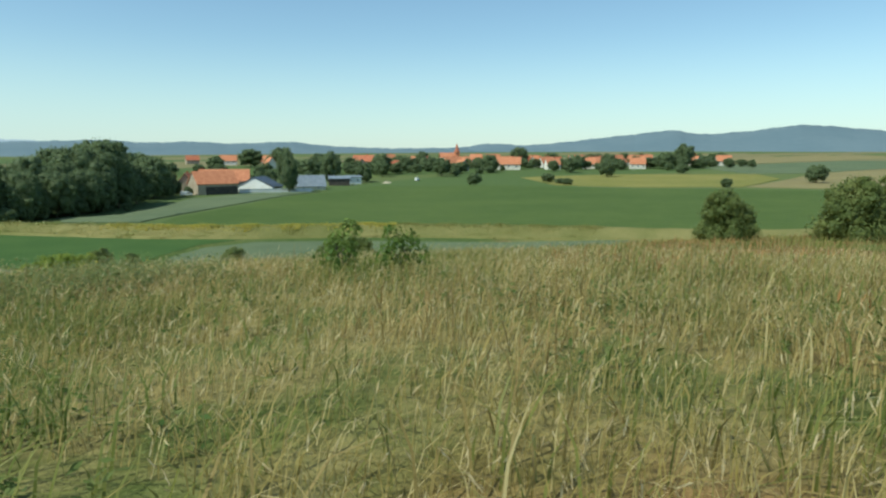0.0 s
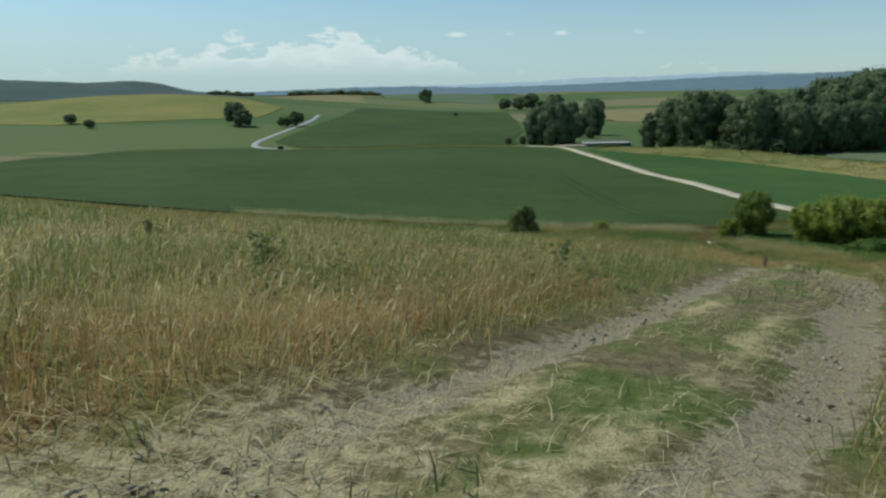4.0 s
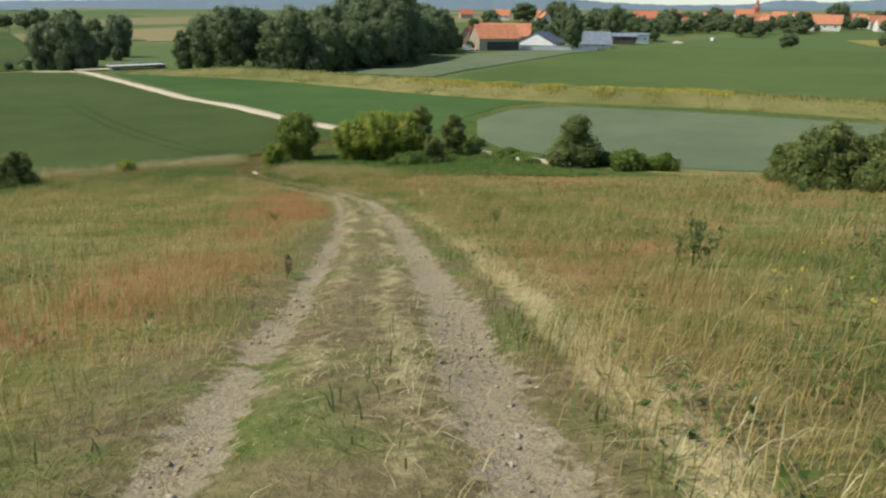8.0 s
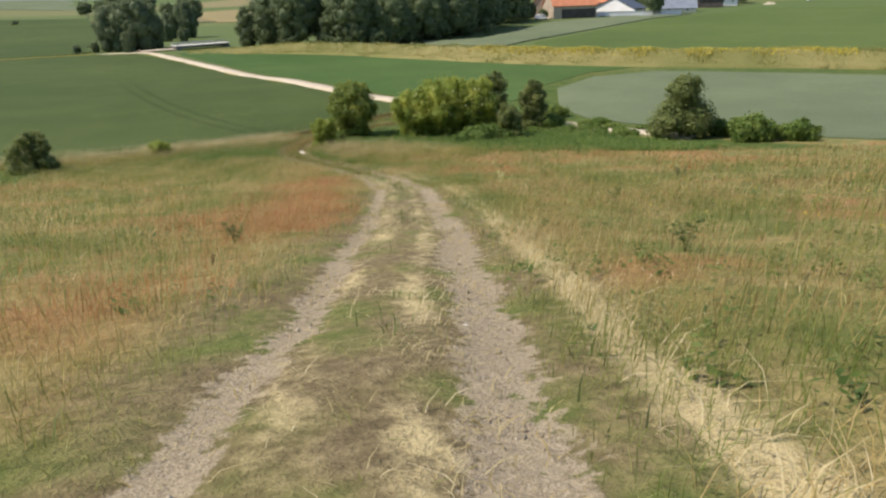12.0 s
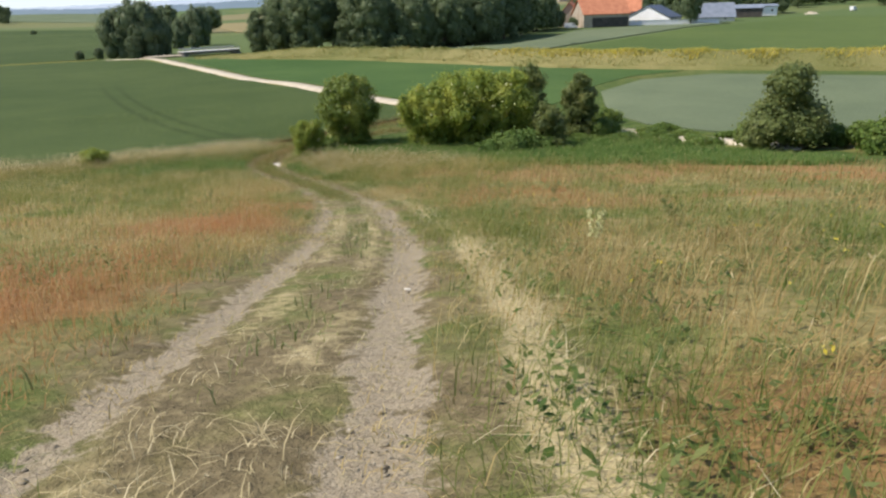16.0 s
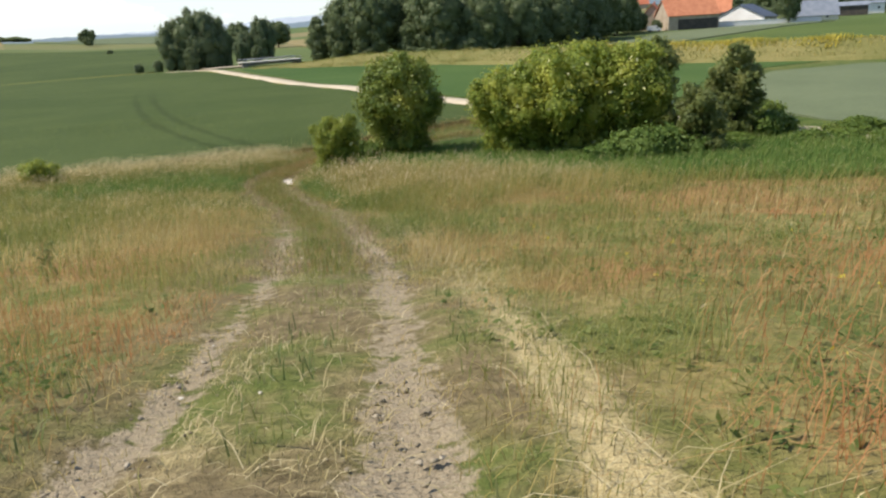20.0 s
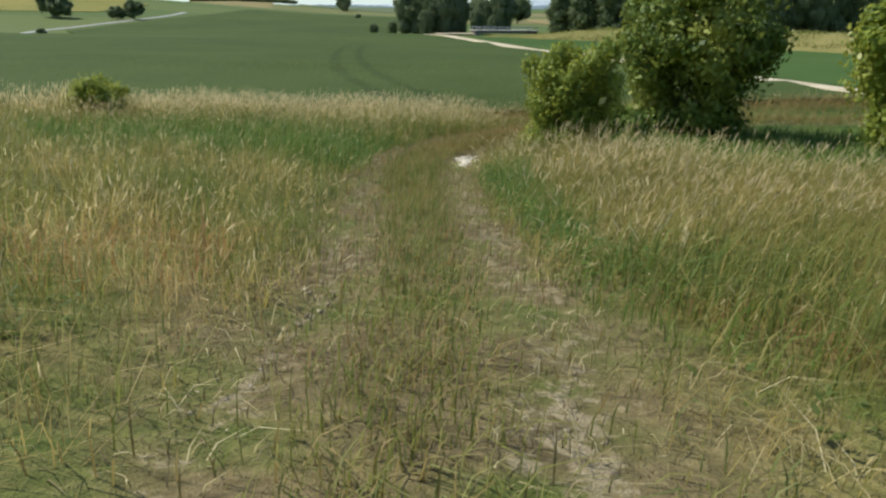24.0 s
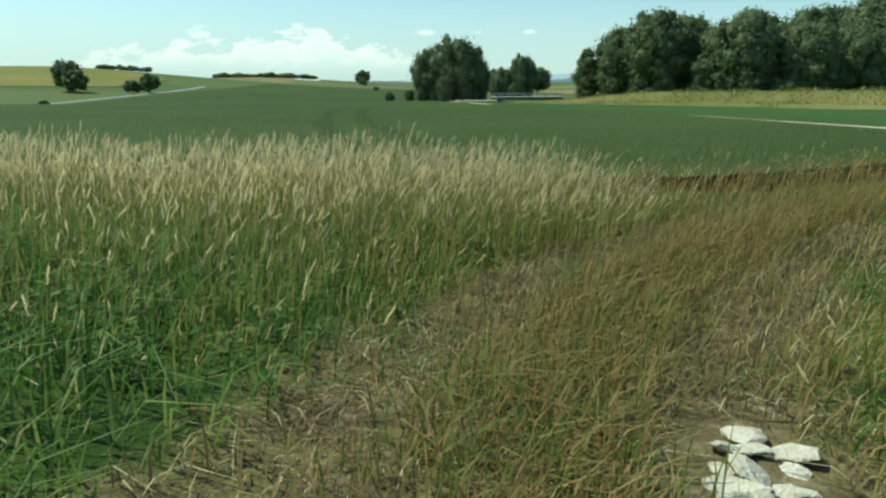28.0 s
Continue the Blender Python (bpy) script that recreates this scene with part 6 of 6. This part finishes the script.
for n, (x, y, s) in enumerate([(12.1, 15.3, 0.8), (13.4, 13.2, 1.0), (15.0, 24.5, 0.9), (19.0, 31.0, 0.9), (17.5, 22.0, 0.8), (24.0, 42.0, 0.9), (26.0, 36.5, 1.0), (8.0, 7.0, 0.9), (6.0, 2.0, 0.8), (27.5, 52.0, 0.8), (16.5, 60.0, 0.9), (14.0, 66.0, 0.9), (10.0, 30.0, 0.8), (-3.0, 6.0, 1.0), (0.5, 8.0, 0.9)]):
    if abs(beside([x], [y])[0][0]) > 1.8:
        copy_thing(thistle, place(thistle, x, y, 59 * n, 0.7 * s))


def stone(name, seed, size, mat, label):
    bm = bmesh.new()
    for v in bmesh.ops.create_icosphere(bm, subdivisions=2, radius=0.5)["verts"]:
        v.co *= 1 + 0.45 * noise.noise(v.co * 2.3 + Vector((seed, 0, 0)))
        v.co = Vector((v.co.x * size[0], v.co.y * size[1], v.co.z * size[2]))
    me = bpy.data.meshes.new(name)
    bm.to_mesh(me)
    bm.free()
    me.materials.append(M[mat])
    return tagged(put(name, me), label, "stone", "stones on the track")


chalk = [stone("pale_stone", 3.1 * k, (0.26, 0.18, 0.06), "stone", "flat chalky white stone lying in the rut") for k in range(3)]
lay = np.random.default_rng(41)
for n in range(42):
    f, a = math.sqrt(lay.random()), 6.2832 * lay.random()
    x, y = 21.95 + 0.19 * f * math.cos(a) + 0.06 * math.sin(9 * a), 77.95 + 0.95 * f * math.sin(a)
    s = lay.uniform(0.6, 1.45) * (1.15 - 0.45 * f)
    m = pose(x, y, float(ground(x, y)) - 0.005, 12 * lay.normal(), 12 * lay.normal(), 360 * lay.random()) @ Matrix.Diagonal((s, s, s * 0.9, 1))
    if n < 3:
        chalk[n].matrix_basis = m
    else:
        copy_thing(chalk[n % 3], m)
clod = [stone("earth_clod", 5.3 * k + 1, (0.16, 0.13, 0.09), "bark", "dark clod of earth on the track") for k in range(2)]
spots = np.random.default_rng(12)
made = 0
for n in range(150):
    k = spots.integers(20, len(LINE) - 44)
    d = LINE[k + 1] - LINE[k]
    side = np.array([d[1], -d[0]]) / np.hypot(*d)
    p = LINE[k] + d * spots.random() + side * (spots.choice([-0.82, -0.5, 0.84]) + 0.2 * spots.normal())
    s = spots.uniform(0.18, 0.62)
    m = pose(p[0], p[1], float(ground(*p)) - 0.03, 0, 0, 360 * spots.random()) @ Matrix.Diagonal((s, s, s, 1))
    if made < 2:
        clod[made].matrix_basis = m
    elif n % 3 == 0:
        copy_thing(chalk[n % 2], m @ Matrix.Diagonal((0.7, 0.7, 1.0, 1)))
    else:
        copy_thing(clod[n % 2], m)
    made += 1

# green tufts down the middle of the track and along its edges
x, y, o, s = along_track(16000, 0.0, 1.75, 16, 92)
tuft = (np.abs(o - 0.02) < 0.24) & (wobble(x, y, 1.25, 3) > 0.1) | (np.abs(np.abs(o) - 1.4) < 0.18) & (wobble(x, y, 0.9, 8) > 0.1)
sward("track_tufts", 340, x[tuft], y[tuft], rng.uniform(0.07, 0.26, tuft.sum()), 0.014, 0.7, "weed", "leafy green tufts growing along the track")


def herbs(name, seed, x, y, height, leaf, per, mat, label):
    """Leafy herbs: a few tilted pointed leaves on each of many plants."""
    r = np.random.default_rng(seed)
    n = len(x) * per
    px, py, ph = np.repeat(x, per), np.repeat(y, per), np.repeat(height, per)
    turn, up = r.uniform(0, 6.2832, n), r.random(n)
    reach = ph * (0.25 + 0.45 * r.random(n)) * (1.1 - up)
    c = np.stack([px + np.cos(turn) * reach, py + np.sin(turn) * reach, ground(px, py) + ph * up], 1)
    size = leaf * r.uniform(0.5, 1.4, n) * (1.2 - 0.6 * up)
    tilt = r.uniform(-0.5, 0.7, n)
    a = np.stack([np.cos(turn) * np.cos(tilt), np.sin(turn) * np.cos(tilt), np.sin(tilt)], 1) * size[:, None]
    b = np.stack([-np.sin(turn), np.cos(turn), 0.35 * r.normal(size=n)], 1) * size[:, None] * 0.28
    verts = np.stack([c - a * 0.6, c + b, c + a * 0.8, c - b], 1).reshape(-1, 3)
    i = np.arange(n) * 4
    tris = np.concatenate([np.stack([i, i + 1, i + 2], 1), np.stack([i, i + 2, i + 3], 1)])
    tagged(put(name, big_mesh(name, verts, tris, M[mat])), label, "herbs", kind="stuff")


x, y, o, s = along_track(22000, 1.5, 16.0, 12, 90)
keep = (wobble(x, y, 2.3, 11) + 0.4 * wobble(x, y, 0.7, 5) + np.where(o > 0, 0.25 + 0.4 * np.exp(-((o - 3.5) / 2.2) ** 2), -0.1) > 0.35) & (rng.random(len(x)) < 0.75)
x, y = x[keep], y[keep]
herbs("meadow_herbs", 350, x, y, rng.uniform(0.14, 0.40, len(x)), 0.065, 11, "herb", "leafy green herbs in patches over the meadow")
x, y = scatter(rng, (0, -6), (8, 1.5), 2600)
keep = (np.exp(-(((x - 3.6) / 3.0) ** 2 + ((y + 2.6) / 2.0) ** 2) ** 2) > 0.35 + 0.25 * wobble(x, y, 0.7)) & (np.abs(beside(x, y)[0]) > 1.9) & (clearing(x, y) < 0.2)
herbs("weed_patch", 354, x[keep], y[keep], rng.uniform(0.3, 0.68, keep.sum()), 0.07, 16, "weed", "dense grey green weeds beside the bare place")
x, y = scatter(rng, (-8, -12), (16, 9), 5000)
keep = (wobble(x, y, 2.0, 9) + 0.3 * wobble(x, y, 0.6, 5) > 0.3) & (np.abs(beside(x, y)[0]) > 1.8) & (clearing(x, y) < 0.2) & (np.hypot(x - 0.2, y + 11) > 1.5)
herbs("meadow_herbs", 353, x[keep], y[keep], rng.uniform(0.2, 0.55, keep.sum()), 0.06, 13, "herb", "leafy green weeds on the crown of the hill")
x, y = scatter(rng, (14.5, 78.5), (21.5, 84), 620)
keep = (np.hypot((x - 18.4) / 3.3, (y - 81.2) / 2.3) < 1) & (beside(x, y)[0] < -1.3)
herbs("lush_herbs", 351, x[keep], y[keep], rng.uniform(0.2, 0.42, keep.sum()), 0.06, 11, "grass_lush", "broad green leaves in the lush hollow")
x, y = scatter(rng, (21.5, 68), (26, 77.3), 950)
o, s = beside(x, y)
keep = (o > 1.25) & (o < 2.0 + 0.4 * wobble(x, y, 1.0))
herbs("lush_herbs", 352, x[keep], y[keep], rng.uniform(0.2, 0.4, keep.sum()), 0.055, 11, "grass_lush", "bright green herbs along the track's edge")


def crumbs(name, seed, x, y, size, mat, label):
    """Small angular stones, six-cornered."""
    r = np.random.default_rng(seed)
    n = len(x)
    six = np.array([(1, 0, 0), (0, 1, 0), (-1, 0, 0), (0, -1, 0), (0, 0, 0.6), (0, 0, -0.6)])
    v = six[None] * size[:, None, None] * r.uniform(0.6, 1.3, (n, 6, 1)) + size[:, None, None] * 0.3 * r.normal(size=(n, 6, 3))
    v += np.stack([x, y, ground(x, y) - 0.05 + 0.2 * size], 1)[:, None, :]
    f = np.array([(0, 1, 4), (1, 2, 4), (2, 3, 4), (3, 0, 4), (1, 0, 5), (2, 1, 5), (3, 2, 5), (0, 3, 5)])
    tris = (np.arange(n)[:, None, None] * 6 + f[None]).reshape(-1, 3)
    tagged(put(name, big_mesh(name, v.reshape(-1, 3), tris, M[mat])), label, "stones", kind="stuff")


x, y, o, s = along_track(12000, 0.3, 1.3, 16, 92)
keep = np.abs(np.abs(o) - 0.84) < 0.3 + 0.12 * rng.normal(size=len(x))
grain = 0.008 + 0.022 * rng.random(keep.sum()) ** 3
crumbs("track_pebbles", 360, x[keep], y[keep], grain, "pebble", "small stones and dry crumbs of earth in the ruts")
